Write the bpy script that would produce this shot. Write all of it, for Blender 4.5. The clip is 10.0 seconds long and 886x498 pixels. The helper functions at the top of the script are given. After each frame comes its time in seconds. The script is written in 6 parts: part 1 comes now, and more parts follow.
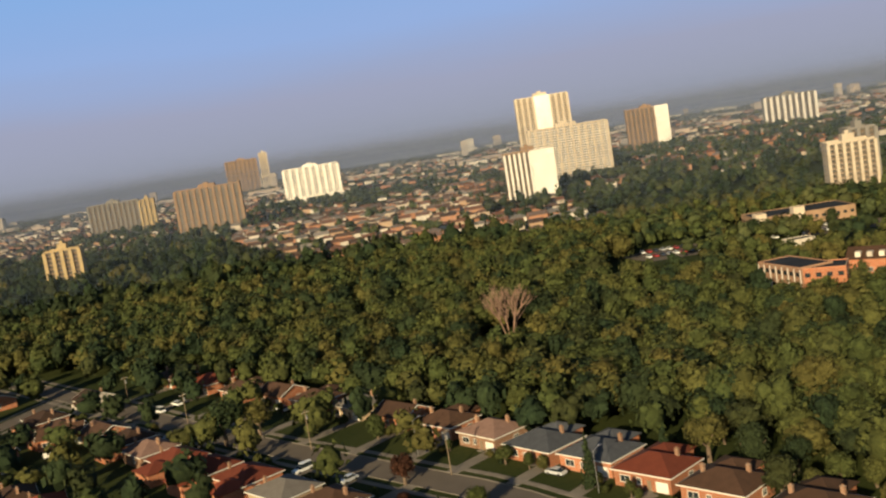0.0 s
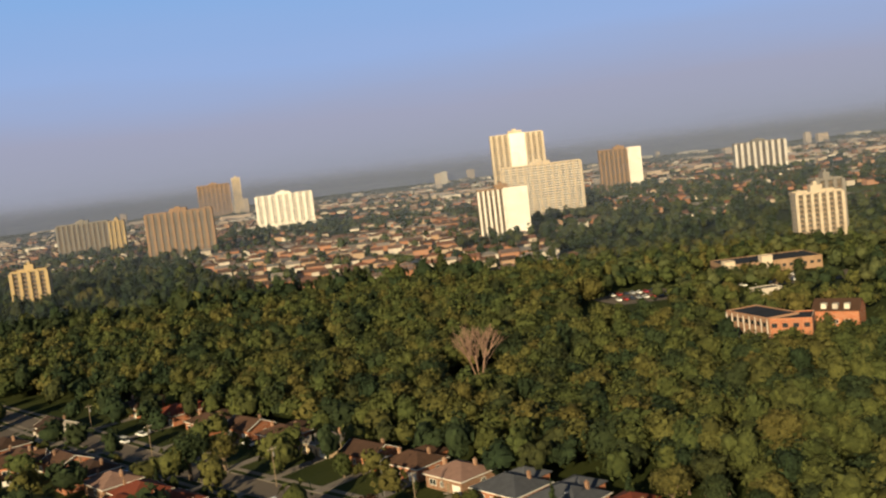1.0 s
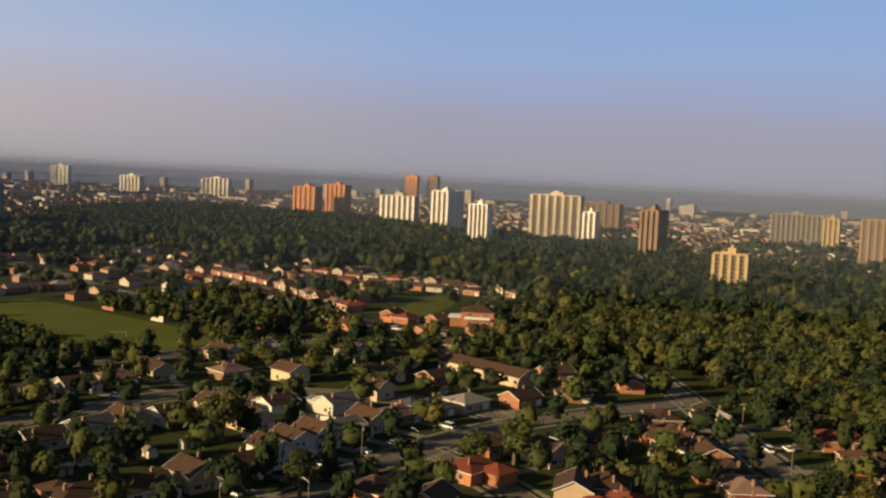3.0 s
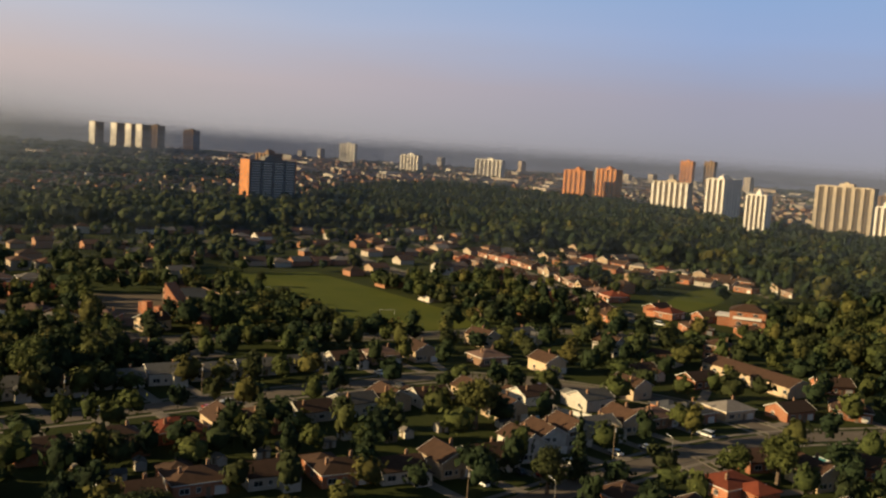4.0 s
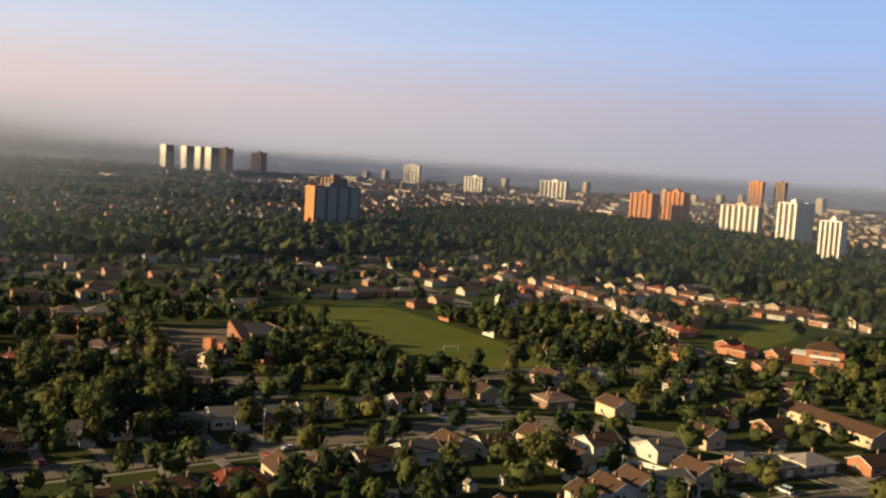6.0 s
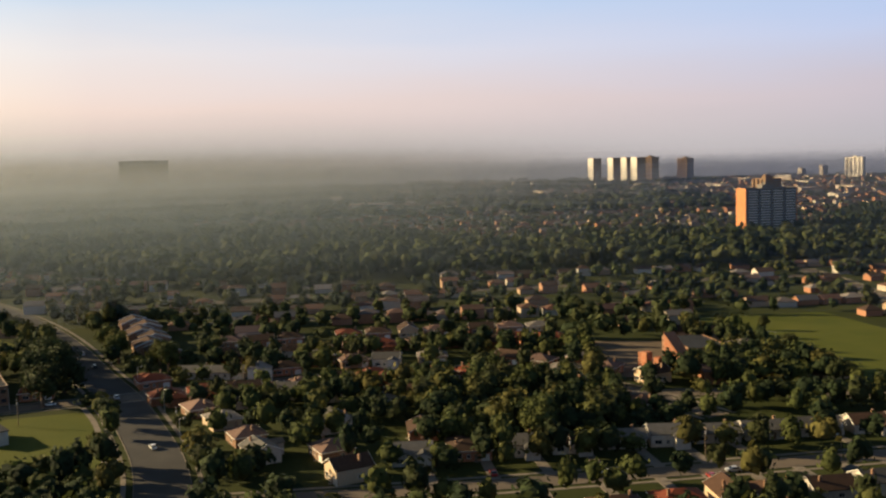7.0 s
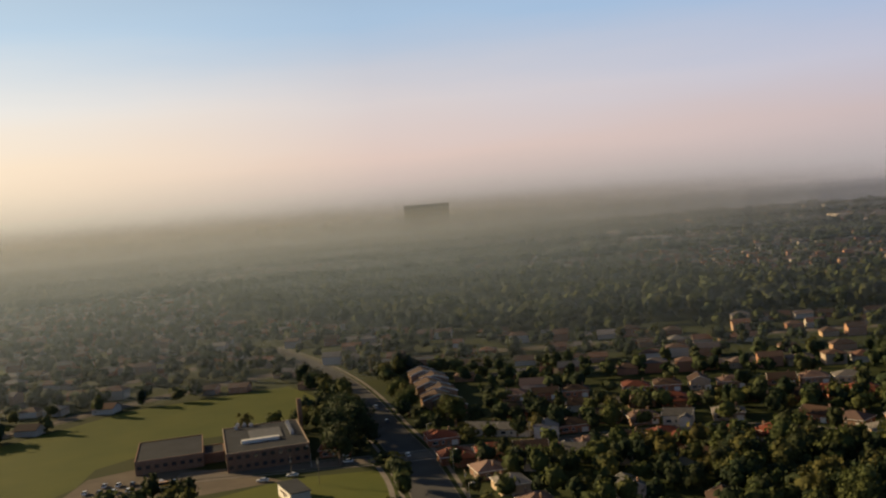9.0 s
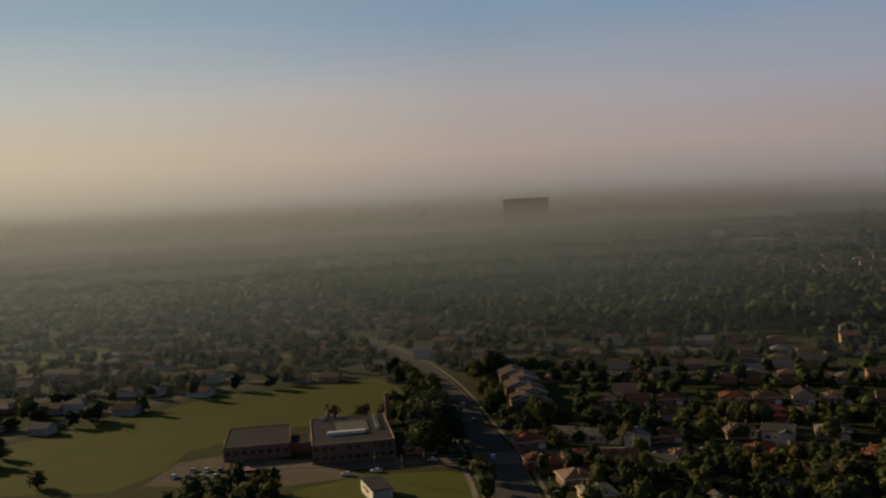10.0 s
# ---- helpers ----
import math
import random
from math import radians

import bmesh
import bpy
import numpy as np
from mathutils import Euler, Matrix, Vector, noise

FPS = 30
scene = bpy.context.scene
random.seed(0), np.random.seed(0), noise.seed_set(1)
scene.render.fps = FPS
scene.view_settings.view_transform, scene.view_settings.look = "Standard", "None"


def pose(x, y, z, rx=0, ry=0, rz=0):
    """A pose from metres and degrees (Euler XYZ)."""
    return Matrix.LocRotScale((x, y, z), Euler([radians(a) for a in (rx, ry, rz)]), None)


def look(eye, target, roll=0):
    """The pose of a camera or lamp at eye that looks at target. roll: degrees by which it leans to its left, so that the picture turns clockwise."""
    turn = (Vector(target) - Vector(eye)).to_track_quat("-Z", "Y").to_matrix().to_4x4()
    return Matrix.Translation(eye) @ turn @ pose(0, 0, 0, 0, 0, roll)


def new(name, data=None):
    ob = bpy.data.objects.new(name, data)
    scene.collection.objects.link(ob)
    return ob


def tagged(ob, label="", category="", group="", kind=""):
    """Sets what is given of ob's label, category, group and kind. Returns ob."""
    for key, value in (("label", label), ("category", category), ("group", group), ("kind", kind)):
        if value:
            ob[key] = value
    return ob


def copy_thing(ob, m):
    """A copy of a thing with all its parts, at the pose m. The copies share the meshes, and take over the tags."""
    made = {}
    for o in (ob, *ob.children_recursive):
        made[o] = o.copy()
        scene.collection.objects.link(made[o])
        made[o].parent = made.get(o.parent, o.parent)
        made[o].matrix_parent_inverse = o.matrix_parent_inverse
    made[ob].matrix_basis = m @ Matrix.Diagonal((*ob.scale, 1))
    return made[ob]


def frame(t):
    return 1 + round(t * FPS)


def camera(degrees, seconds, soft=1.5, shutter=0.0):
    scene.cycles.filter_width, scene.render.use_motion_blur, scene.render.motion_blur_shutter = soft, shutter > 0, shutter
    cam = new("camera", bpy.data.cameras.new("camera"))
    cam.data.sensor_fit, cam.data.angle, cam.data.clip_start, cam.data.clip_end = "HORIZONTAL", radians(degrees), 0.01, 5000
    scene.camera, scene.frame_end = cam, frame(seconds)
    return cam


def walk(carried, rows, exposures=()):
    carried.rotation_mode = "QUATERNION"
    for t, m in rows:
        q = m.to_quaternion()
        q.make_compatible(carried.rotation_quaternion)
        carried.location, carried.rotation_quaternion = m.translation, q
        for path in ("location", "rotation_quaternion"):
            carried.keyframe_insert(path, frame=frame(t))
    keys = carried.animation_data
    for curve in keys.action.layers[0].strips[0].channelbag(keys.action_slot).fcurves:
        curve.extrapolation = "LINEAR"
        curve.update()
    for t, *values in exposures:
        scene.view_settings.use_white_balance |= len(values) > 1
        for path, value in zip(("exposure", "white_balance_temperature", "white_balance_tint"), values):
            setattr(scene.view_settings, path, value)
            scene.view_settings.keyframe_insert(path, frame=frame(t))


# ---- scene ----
# The camera climbs slowly from 72 to 102 m while it turns to the left.
cam = camera(49.3, 10.0, soft=2.3)
walk(cam, [
    (0.0, pose(-0.0, -0.0, 72.5, 83.29, 9.07, 0.94)),
    (0.5, pose(-0.3, -0.6, 73.8, 83.35, 8.52, -4.35)),
    (1.0, pose(-0.6, -1.1, 75.1, 84.95, 6.85, -0.61)),
    (1.2, pose(0.3, -0.4, 75.6, 85.69, 6.36, 7.05)),
    (1.3, pose(0.8, -0.1, 75.8, 86.14, 5.08, 11.82)),
    (1.5, pose(1.8, 0.7, 76.3, 86.54, 5.30, 22.32)),
    (1.7, pose(2.7, 1.4, 76.8, 85.54, 1.30, 31.96)),
    (1.8, pose(3.2, 1.8, 77.0, 85.94, 1.53, 35.30)),
    (2.0, pose(4.1, 2.5, 77.5, 84.96, -0.50, 39.21)),
    (2.2, pose(4.4, 3.2, 77.9, 84.49, -1.89, 39.09)),
    (3.3, pose(4.8, 7.5, 80.6, 86.16, -3.23, 42.93)),
    (3.5, pose(4.3, 8.5, 81.3, 85.09, -2.53, 46.84)),
    (3.7, pose(3.9, 9.4, 82.0, 84.48, -1.93, 51.29)),
    (4.0, pose(3.1, 10.8, 83.0, 83.90, -3.83, 56.75)),
    (4.5, pose(1.9, 12.4, 84.5, 83.33, -5.03, 56.86)),
    (5.0, pose(0.7, 14.0, 85.9, 84.92, -5.12, 56.44)),
    (5.2, pose(-0.1, 13.9, 86.8, 85.61, -4.97, 56.70)),
    (6.3, pose(-4.8, 14.2, 90.8, 84.65, -2.09, 65.51)),
    (6.5, pose(-5.7, 14.5, 91.1, 85.81, -1.08, 70.88)),
    (6.7, pose(-6.7, 14.8, 91.4, 85.67, 0.43, 75.98)),
    (7.0, pose(-8.1, 15.3, 91.8, 84.80, 1.58, 85.29)),
    (7.5, pose(-10.7, 16.2, 93.7, 86.11, 1.30, 87.39)),
    (8.0, pose(-13.3, 17.1, 95.6, 87.19, 1.16, 86.47)),
    (8.5, pose(-16.8, 15.3, 97.7, 86.20, 2.77, 88.03)),
    (8.8, pose(-18.8, 14.3, 99.0, 86.76, 4.17, 95.53)),
    (9.0, pose(-20.2, 13.5, 99.8, 87.63, 4.94, 101.48)),
    (9.5, pose(-24.1, 13.8, 100.7, 88.24, 1.84, 106.84)),
    (10.0, pose(-28.0, 14.0, 101.5, 87.60, 3.14, 107.41)),
], exposures=[
    (0.0, 1.04, 5850, -2), (1.0, 1.05, 5950, -1), (1.5, 0.94, 6250, 0), (2.0, 0.77, 6450, 1), (3.5, 1.04, 6450, 1), (4.0, 0.97, 6450, 0), (4.5, 1.25, 6450, 0), (5.0, 1.32, 6450, 0), (7.0, 1.38, 6400, 1), (7.5, 1.36, 6400, 0),
    (8.0, 1.27, 6400, 1), (8.5, 1.0, 6400, 2), (9.0, 1.05, 6500, 4), (9.5, 0.5, 6400, 2), (10.0, 0.2, 6400, 1),
])

# ---- light: low warm sun from the south-west, hazy sky ----
SUN_YAW, SUN_EL = 158.0, 17.0
sun_way = Vector((-math.sin(radians(SUN_YAW)) * math.cos(radians(SUN_EL)),
                  math.cos(radians(SUN_YAW)) * math.cos(radians(SUN_EL)), math.sin(radians(SUN_EL))))
sun_data = bpy.data.lights.new("sun", "SUN")
sun_data.energy, sun_data.angle, sun_data.color = 5.0, radians(1.2), (1.0, 0.71, 0.40)
sun = new("sun", sun_data)
sun.matrix_world = look(sun_way * 1000, (0, 0, 0))


def node(nt, kind, **inputs):
    n = nt.nodes.new(kind)
    for k, v in inputs.items():
        key = k.replace("_", " ")
        if isinstance(v, bpy.types.NodeSocket):
            nt.links.new(v, n.inputs[key])
        else:
            n.inputs[key].default_value = v
    return n


def math_node(nt, op, a, b=None):
    n = nt.nodes.new("ShaderNodeMath")
    n.operation = op
    for i, v in enumerate((a, b)):
        if v is None:
            continue
        if isinstance(v, bpy.types.NodeSocket):
            nt.links.new(v, n.inputs[i])
        else:
            n.inputs[i].default_value = v
    return n.outputs[0]


def mix_node(nt, fac, a, b, blend="MIX"):
    n = nt.nodes.new("ShaderNodeMix")
    n.data_type, n.blend_type = "RGBA", blend
    for sock, v in ((n.inputs["Factor"], fac), (n.inputs[6], a), (n.inputs[7], b)):
        if isinstance(v, bpy.types.NodeSocket):
            nt.links.new(v, sock)
        else:
            sock.default_value = v if sock.type == "VALUE" else (*v[:3], 1)
    return n.outputs[2]


def ramp_node(nt, fac, stops):
    n = nt.nodes.new("ShaderNodeValToRGB")
    nt.links.new(fac, n.inputs[0])
    el = n.color_ramp.elements
    while len(el) > 1:
        el.remove(el[-1])
    el[0].position, el[0].color = stops[0][0], (*stops[0][1], 1)
    for p, c in stops[1:]:
        e = el.new(p)
        e.color = (*c, 1)
    return n.outputs[0]


world = bpy.data.worlds.new("hazy_evening_sky")
scene.world = world
world.use_nodes = True
wt = world.node_tree
wt.nodes.clear()
sky = wt.nodes.new("ShaderNodeTexSky")
sky.sky_type, sky.sun_disc = "NISHITA", False
sky.sun_elevation, sky.sun_rotation = radians(SUN_EL), radians(-SUN_YAW)
sky.dust_density = 3.0
way = wt.nodes.new("ShaderNodeTexCoord").outputs["Generated"]
xyz = node(wt, "ShaderNodeSeparateXYZ", Vector=way)
long_way = node(wt, "ShaderNodeCombineXYZ", X=math_node(wt, "MULTIPLY", xyz.outputs[0], 2.2), Y=math_node(wt, "MULTIPLY", xyz.outputs[1], 2.2), Z=math_node(wt, "MULTIPLY", xyz.outputs[2], 16.0))
drift = node(wt, "ShaderNodeTexNoise", Vector=long_way.outputs[0], Scale=1.6, Detail=5.0).outputs[0]
drift = math_node(wt, "MULTIPLY", math_node(wt, "SUBTRACT", drift, 0.5), 0.035)
fade = node(wt, "ShaderNodeMapRange", Value=xyz.outputs[2], From_Min=0.0, From_Max=0.07).outputs[0]
up = math_node(wt, "ADD", math_node(wt, "ADD", xyz.outputs[2], 0.1), math_node(wt, "MULTIPLY", drift, fade))
side = wt.nodes.new("ShaderNodeVectorMath")
side.operation = "DOT_PRODUCT"
wt.links.new(way, side.inputs[0])
side.inputs[1].default_value = Vector((sun_way.x, sun_way.y, 0)).normalized()


def haze_colour(nt, height, toward):
    """Evening haze: by height over the horizon and by the turn towards the sun."""
    cool = ramp_node(nt, height, [(0.10, (0.43, 0.39, 0.45)), (0.115, (0.43, 0.40, 0.48)), (0.16, (0.45, 0.42, 0.55)),
                                  (0.22, (0.40, 0.49, 0.80)), (0.30, (0.32, 0.48, 0.84)), (0.6, (0.14, 0.26, 0.56))])
    rose = ramp_node(nt, height, [(0.10, (0.60, 0.50, 0.47)), (0.115, (0.68, 0.56, 0.52)), (0.155, (0.88, 0.66, 0.60)),
                                  (0.215, (0.82, 0.72, 0.74)), (0.29, (0.48, 0.62, 0.84)), (0.6, (0.16, 0.30, 0.58))])
    gold = ramp_node(nt, height, [(0.10, (0.78, 0.65, 0.50)), (0.115, (1.0, 0.82, 0.60)), (0.17, (1.30, 1.03, 0.74)),
                                  (0.23, (1.14, 1.06, 0.98)), (0.30, (0.70, 0.83, 0.98)), (0.6, (0.20, 0.34, 0.58))])
    one = node(nt, "ShaderNodeMapRange", Value=toward, From_Min=-0.45, From_Max=0.6).outputs[0]
    two = node(nt, "ShaderNodeMapRange", Value=toward, From_Min=0.6, From_Max=0.97).outputs[0]
    return mix_node(nt, two, mix_node(nt, one, cool, rose), gold)


haze = haze_colour(wt, up, side.outputs["Value"])
high = node(wt, "ShaderNodeMapRange", Value=xyz.outputs[2], From_Min=0.2, From_Max=0.6).outputs[0]
veil = node(wt, "ShaderNodeBackground", Color=haze, Strength=0.42)
clear = node(wt, "ShaderNodeBackground", Color=sky.outputs[0], Strength=0.03)
both = node(wt, "ShaderNodeMixShader", Fac=high)
wt.links.new(veil.outputs[0], both.inputs[1])
wt.links.new(clear.outputs[0], both.inputs[2])
out = wt.nodes.new("ShaderNodeOutputWorld")
wt.links.new(both.outputs[0], out.inputs[0])

# ---- materials ----


def material(name, rough=0.8, metal=0.0):
    m = bpy.data.materials.new(name)
    m.use_nodes = True
    nt = m.node_tree
    b = nt.nodes["Principled BSDF"]
    b.inputs["Roughness"].default_value, b.inputs["Metallic"].default_value = rough, metal
    b.inputs["Specular IOR Level"].default_value = 0.3
    return m, nt, b


def noise_at(nt, scale, detail=4.0, kind="Object"):
    c = nt.nodes.new("ShaderNodeTexCoord").outputs[kind]
    return node(nt, "ShaderNodeTexNoise", Vector=c, Scale=scale, Detail=detail).outputs[0]


def bump(nt, b, height, strength, distance):
    n = node(nt, "ShaderNodeBump", Height=height, Strength=strength, Distance=distance)
    nt.links.new(n.outputs[0], b.inputs["Normal"])


def surface(name, dark, light, scale=1.0, fine=12.0, rough=0.85, spread=0.0, relief=0.02, metal=0.0):
    """Two-scale weathered surface; spread varies it from object to object."""
    m, nt, b = material(name, rough, metal)
    if rough > 0.89:
        b.inputs["Specular IOR Level"].default_value = 0.08
    big, small = noise_at(nt, scale), noise_at(nt, fine, 6.0)
    f = math_node(nt, "ADD", math_node(nt, "MULTIPLY", big, 0.6), math_node(nt, "MULTIPLY", small, 0.4))
    f = node(nt, "ShaderNodeMapRange", Value=f, From_Min=0.32, From_Max=0.68).outputs[0]
    col = mix_node(nt, f, dark, light)
    if spread:
        r = nt.nodes.new("ShaderNodeObjectInfo").outputs["Random"]
        h = node(nt, "ShaderNodeHueSaturation", Color=col, Hue=math_node(nt, "ADD", math_node(nt, "MULTIPLY", r, spread * 0.05), 0.5 - spread * 0.025),
                 Value=math_node(nt, "ADD", math_node(nt, "MULTIPLY", r, spread), 1 - spread / 2))
        col = h.outputs[0]
    nt.links.new(col, b.inputs["Base Color"])
    bump(nt, b, small, 0.5, relief)
    return m


def island_surface(name, stops, rough=0.85):
    """A surface whose colour differs from island to island of a joined mesh."""
    m, nt, b = material(name, rough)
    r = nt.nodes.new("ShaderNodeNewGeometry").outputs["Random Per Island"]
    col = ramp_node(nt, r, stops)
    n = noise_at(nt, 0.7)
    col = mix_node(nt, 0.35, col, mix_node(nt, n, (0.3, 0.3, 0.3), (1, 1, 1)), "MULTIPLY")
    nt.links.new(col, b.inputs["Base Color"])
    return m


def brick_wall(name, a, c, mortar):
    m, nt, b = material(name, 0.9)
    co = nt.nodes.new("ShaderNodeTexCoord").outputs["Object"]
    x = node(nt, "ShaderNodeSeparateXYZ", Vector=co)
    flat = node(nt, "ShaderNodeCombineXYZ", X=math_node(nt, "ADD", x.outputs[0], x.outputs[1]), Y=x.outputs[2])
    br = node(nt, "ShaderNodeTexBrick", Vector=flat.outputs[0], Color1=(*a, 1), Color2=(*c, 1), Mortar=(*mortar, 1), Scale=1.0)
    br.inputs["Brick Width"].default_value, br.inputs["Row Height"].default_value, br.inputs["Mortar Size"].default_value = 0.22, 0.075, 0.008
    big = noise_at(nt, 0.5)
    col = mix_node(nt, 0.5, br.outputs[0], mix_node(nt, big, (0.45, 0.42, 0.4), (1.2, 1.15, 1.1)), "MULTIPLY")
    r = nt.nodes.new("ShaderNodeObjectInfo").outputs["Random"]
    h = node(nt, "ShaderNodeHueSaturation", Color=col, Value=math_node(nt, "ADD", math_node(nt, "MULTIPLY", r, 0.5), 0.75))
    nt.links.new(h.outputs[0], b.inputs["Base Color"])
    return m


def shingles(name, dark, light):
    m, nt, b = material(name, 0.95)
    co = nt.nodes.new("ShaderNodeTexCoord").outputs["Object"]
    wave = node(nt, "ShaderNodeTexWave", Vector=co, Scale=2.2, Distortion=0.6, Detail=2.0)
    wave.bands_direction = "Z"
    big, small = noise_at(nt, 0.6), noise_at(nt, 7.0, 6.0)
    f = math_node(nt, "ADD", math_node(nt, "MULTIPLY", big, 0.5), math_node(nt, "MULTIPLY", small, 0.5))
    f = node(nt, "ShaderNodeMapRange", Value=f, From_Min=0.3, From_Max=0.7).outputs[0]
    col = mix_node(nt, f, dark, light)
    col = mix_node(nt, 0.25, col, wave.outputs[0], "MULTIPLY")
    r = nt.nodes.new("ShaderNodeObjectInfo").outputs["Random"]
    h = node(nt, "ShaderNodeHueSaturation", Color=col, Value=math_node(nt, "ADD", math_node(nt, "MULTIPLY", r, 0.6), 0.7))
    nt.links.new(h.outputs[0], b.inputs["Base Color"])
    bump(nt, b, small, 0.6, 0.03)
    return m


def foliage(name, a, c, d):
    """Leaves: hue from the tree's own tint, mottled, with a little light coming through."""
    m, nt, b = material(name, 0.85)
    b.inputs["Specular IOR Level"].default_value = 0.1
    t = nt.nodes.new("ShaderNodeAttribute")
    t.attribute_name = "tint"
    r = nt.nodes.new("ShaderNodeObjectInfo").outputs["Random"]
    hue = math_node(nt, "FRACT", math_node(nt, "ADD", t.outputs["Fac"], r))
    col = ramp_node(nt, hue, [(0.0, a), (0.5, c), (0.85, d), (1.0, a)])
    n1, n2 = noise_at(nt, 0.9, 5.0), noise_at(nt, 4.0, 3.0)
    f = math_node(nt, "ADD", math_node(nt, "MULTIPLY", n1, 0.5), math_node(nt, "MULTIPLY", n2, 0.5))
    f = node(nt, "ShaderNodeMapRange", Value=f, From_Min=0.35, From_Max=0.65).outputs[0]
    col = mix_node(nt, f, mix_node(nt, 1.0, col, (0.55, 0.58, 0.6), "MULTIPLY"), mix_node(nt, 1.0, col, (1.2, 1.15, 0.95), "MULTIPLY"))
    leaf = nt.nodes.new("ShaderNodeNewGeometry").outputs["Random Per Island"]
    col = node(nt, "ShaderNodeHueSaturation", Color=col, Value=node(nt, "ShaderNodeMapRange", Value=leaf, To_Min=0.72, To_Max=1.3).outputs[0]).outputs[0]
    nt.links.new(col, b.inputs["Base Color"])
    bump(nt, b, f, 0.8, 0.35)
    tr = node(nt, "ShaderNodeBsdfTranslucent", Color=col)
    mx = node(nt, "ShaderNodeMixShader", Fac=0.2)
    nt.links.new(b.outputs[0], mx.inputs[1])
    nt.links.new(tr.outputs[0], mx.inputs[2])
    nt.links.new(mx.outputs[0], nt.nodes["Material Output"].inputs[0])
    return m


def glass(name, col, rough=0.08):
    m, nt, b = material(name, rough)
    b.inputs["Base Color"].default_value = (*col, 1)
    b.inputs["Specular IOR Level"].default_value = 0.6
    return m


LEAF = foliage("leaves_green", (0.054, 0.070, 0.026), (0.072, 0.083, 0.028), (0.098, 0.088, 0.030))
LEAF_DARK = foliage("leaves_dark", (0.023, 0.037, 0.020), (0.032, 0.046, 0.022), (0.044, 0.050, 0.021))
# Far leaves are greyed to paint haze into their colour.
LEAF_HAZED = foliage("leaves_haze_greyed", (0.056, 0.073, 0.034), (0.068, 0.082, 0.037), (0.080, 0.088, 0.039))
LEAF_RED = foliage("leaves_plum", (0.040, 0.018, 0.016), (0.050, 0.022, 0.016), (0.060, 0.030, 0.018))
BARK = surface("bark", (0.07, 0.05, 0.035), (0.16, 0.12, 0.09), 1.5, 9.0, 0.95, relief=0.05)
DEAD_BARK = surface("bare_bark", (0.12, 0.075, 0.055), (0.24, 0.16, 0.12), 1.5, 9.0, 0.95)
GRASS = surface("rough_grass", (0.018, 0.026, 0.007), (0.038, 0.044, 0.012), 0.03, 0.9, 0.95, relief=0.1)
TURF = surface("mown_field", (0.050, 0.064, 0.010), (0.078, 0.084, 0.014), 0.04, 1.5, 0.95, relief=0.05)
ASPHALT = surface("asphalt", (0.090, 0.076, 0.064), (0.130, 0.110, 0.092), 0.08, 3.0, 0.9, relief=0.01)
DARK_ASPHALT = surface("dark_asphalt", (0.040, 0.040, 0.041), (0.066, 0.064, 0.062), 0.08, 3.0, 0.9, relief=0.01)
CONCRETE = surface("pale_concrete", (0.12, 0.105, 0.09), (0.20, 0.178, 0.155), 0.2, 3.0, 0.9)
GRAVEL = surface("bare_lot", (0.075, 0.06, 0.045), (0.13, 0.105, 0.08), 0.1, 2.0, 0.95)
BRICK = brick_wall("orange_brick", (0.33, 0.105, 0.04), (0.25, 0.08, 0.035), (0.30, 0.23, 0.17))
BRICK_BROWN = brick_wall("brown_brick", (0.22, 0.115, 0.06), (0.18, 0.09, 0.055), (0.28, 0.23, 0.18))
BRICK_BUFF = brick_wall("buff_brick", (0.44, 0.33, 0.21), (0.38, 0.27, 0.17), (0.40, 0.35, 0.28))
SIDING = surface("white_siding", (0.32, 0.285, 0.24), (0.46, 0.42, 0.36), 0.6, 5.0, 0.7, spread=0.35)
TRIM = surface("white_trim", (0.48, 0.46, 0.42), (0.62, 0.60, 0.55), 1.0, 6.0, 0.6)
ROOF_BROWN = shingles("brown_shingles", (0.034, 0.017, 0.010), (0.066, 0.034, 0.020))
ROOF_RED = shingles("red_shingles", (0.11, 0.022, 0.010), (0.17, 0.040, 0.018))
ROOF_GREY = shingles("grey_shingles", (0.06, 0.058, 0.056), (0.11, 0.105, 0.10))
ROOF_PALE = shingles("pale_shingles", (0.13, 0.115, 0.105), (0.20, 0.18, 0.165))
ROOF_SLATE = shingles("slate_shingles", (0.040, 0.044, 0.055), (0.080, 0.085, 0.10))
FLAT_ROOF = surface("flat_roof_gravel", (0.016, 0.018, 0.023), (0.032, 0.036, 0.044), 0.15, 2.0, 0.95)
PANE = glass("window_glass", (0.02, 0.025, 0.03))
BAND = surface("curtained_tower_windows", (0.03, 0.028, 0.026), (0.12, 0.10, 0.08), 0.35, 1.2, 0.3)
TOWER_PALE = surface("pale_tower_concrete", (0.34, 0.28, 0.21), (0.48, 0.41, 0.32), 0.12, 1.5, 0.85)
TOWER_WHITE = surface("white_tower_panel", (0.58, 0.54, 0.48), (0.74, 0.70, 0.64), 0.10, 1.5, 0.75)
TOWER_BROWN = surface("brown_tower_brick", (0.17, 0.11, 0.07), (0.26, 0.175, 0.115), 0.15, 2.0, 0.9)
TOWER_ORANGE = surface("orange_tower_brick", (0.40, 0.17, 0.07), (0.52, 0.24, 0.11), 0.15, 2.0, 0.9)
TOWER_YELLOW = surface("yellow_tower_brick", (0.30, 0.22, 0.11), (0.38, 0.29, 0.16), 0.15, 2.0, 0.9)
TOWER_GREY = surface("grey_tower_brick", (0.14, 0.13, 0.12), (0.21, 0.195, 0.18), 0.15, 2.0, 0.9)
# Balcony colour darkened to paint in recess shadow between the bright piers.
RECESS_SHADE = surface("shade_painted_balcony", (0.12, 0.09, 0.07), (0.20, 0.155, 0.12), 0.3, 2.0, 0.9)
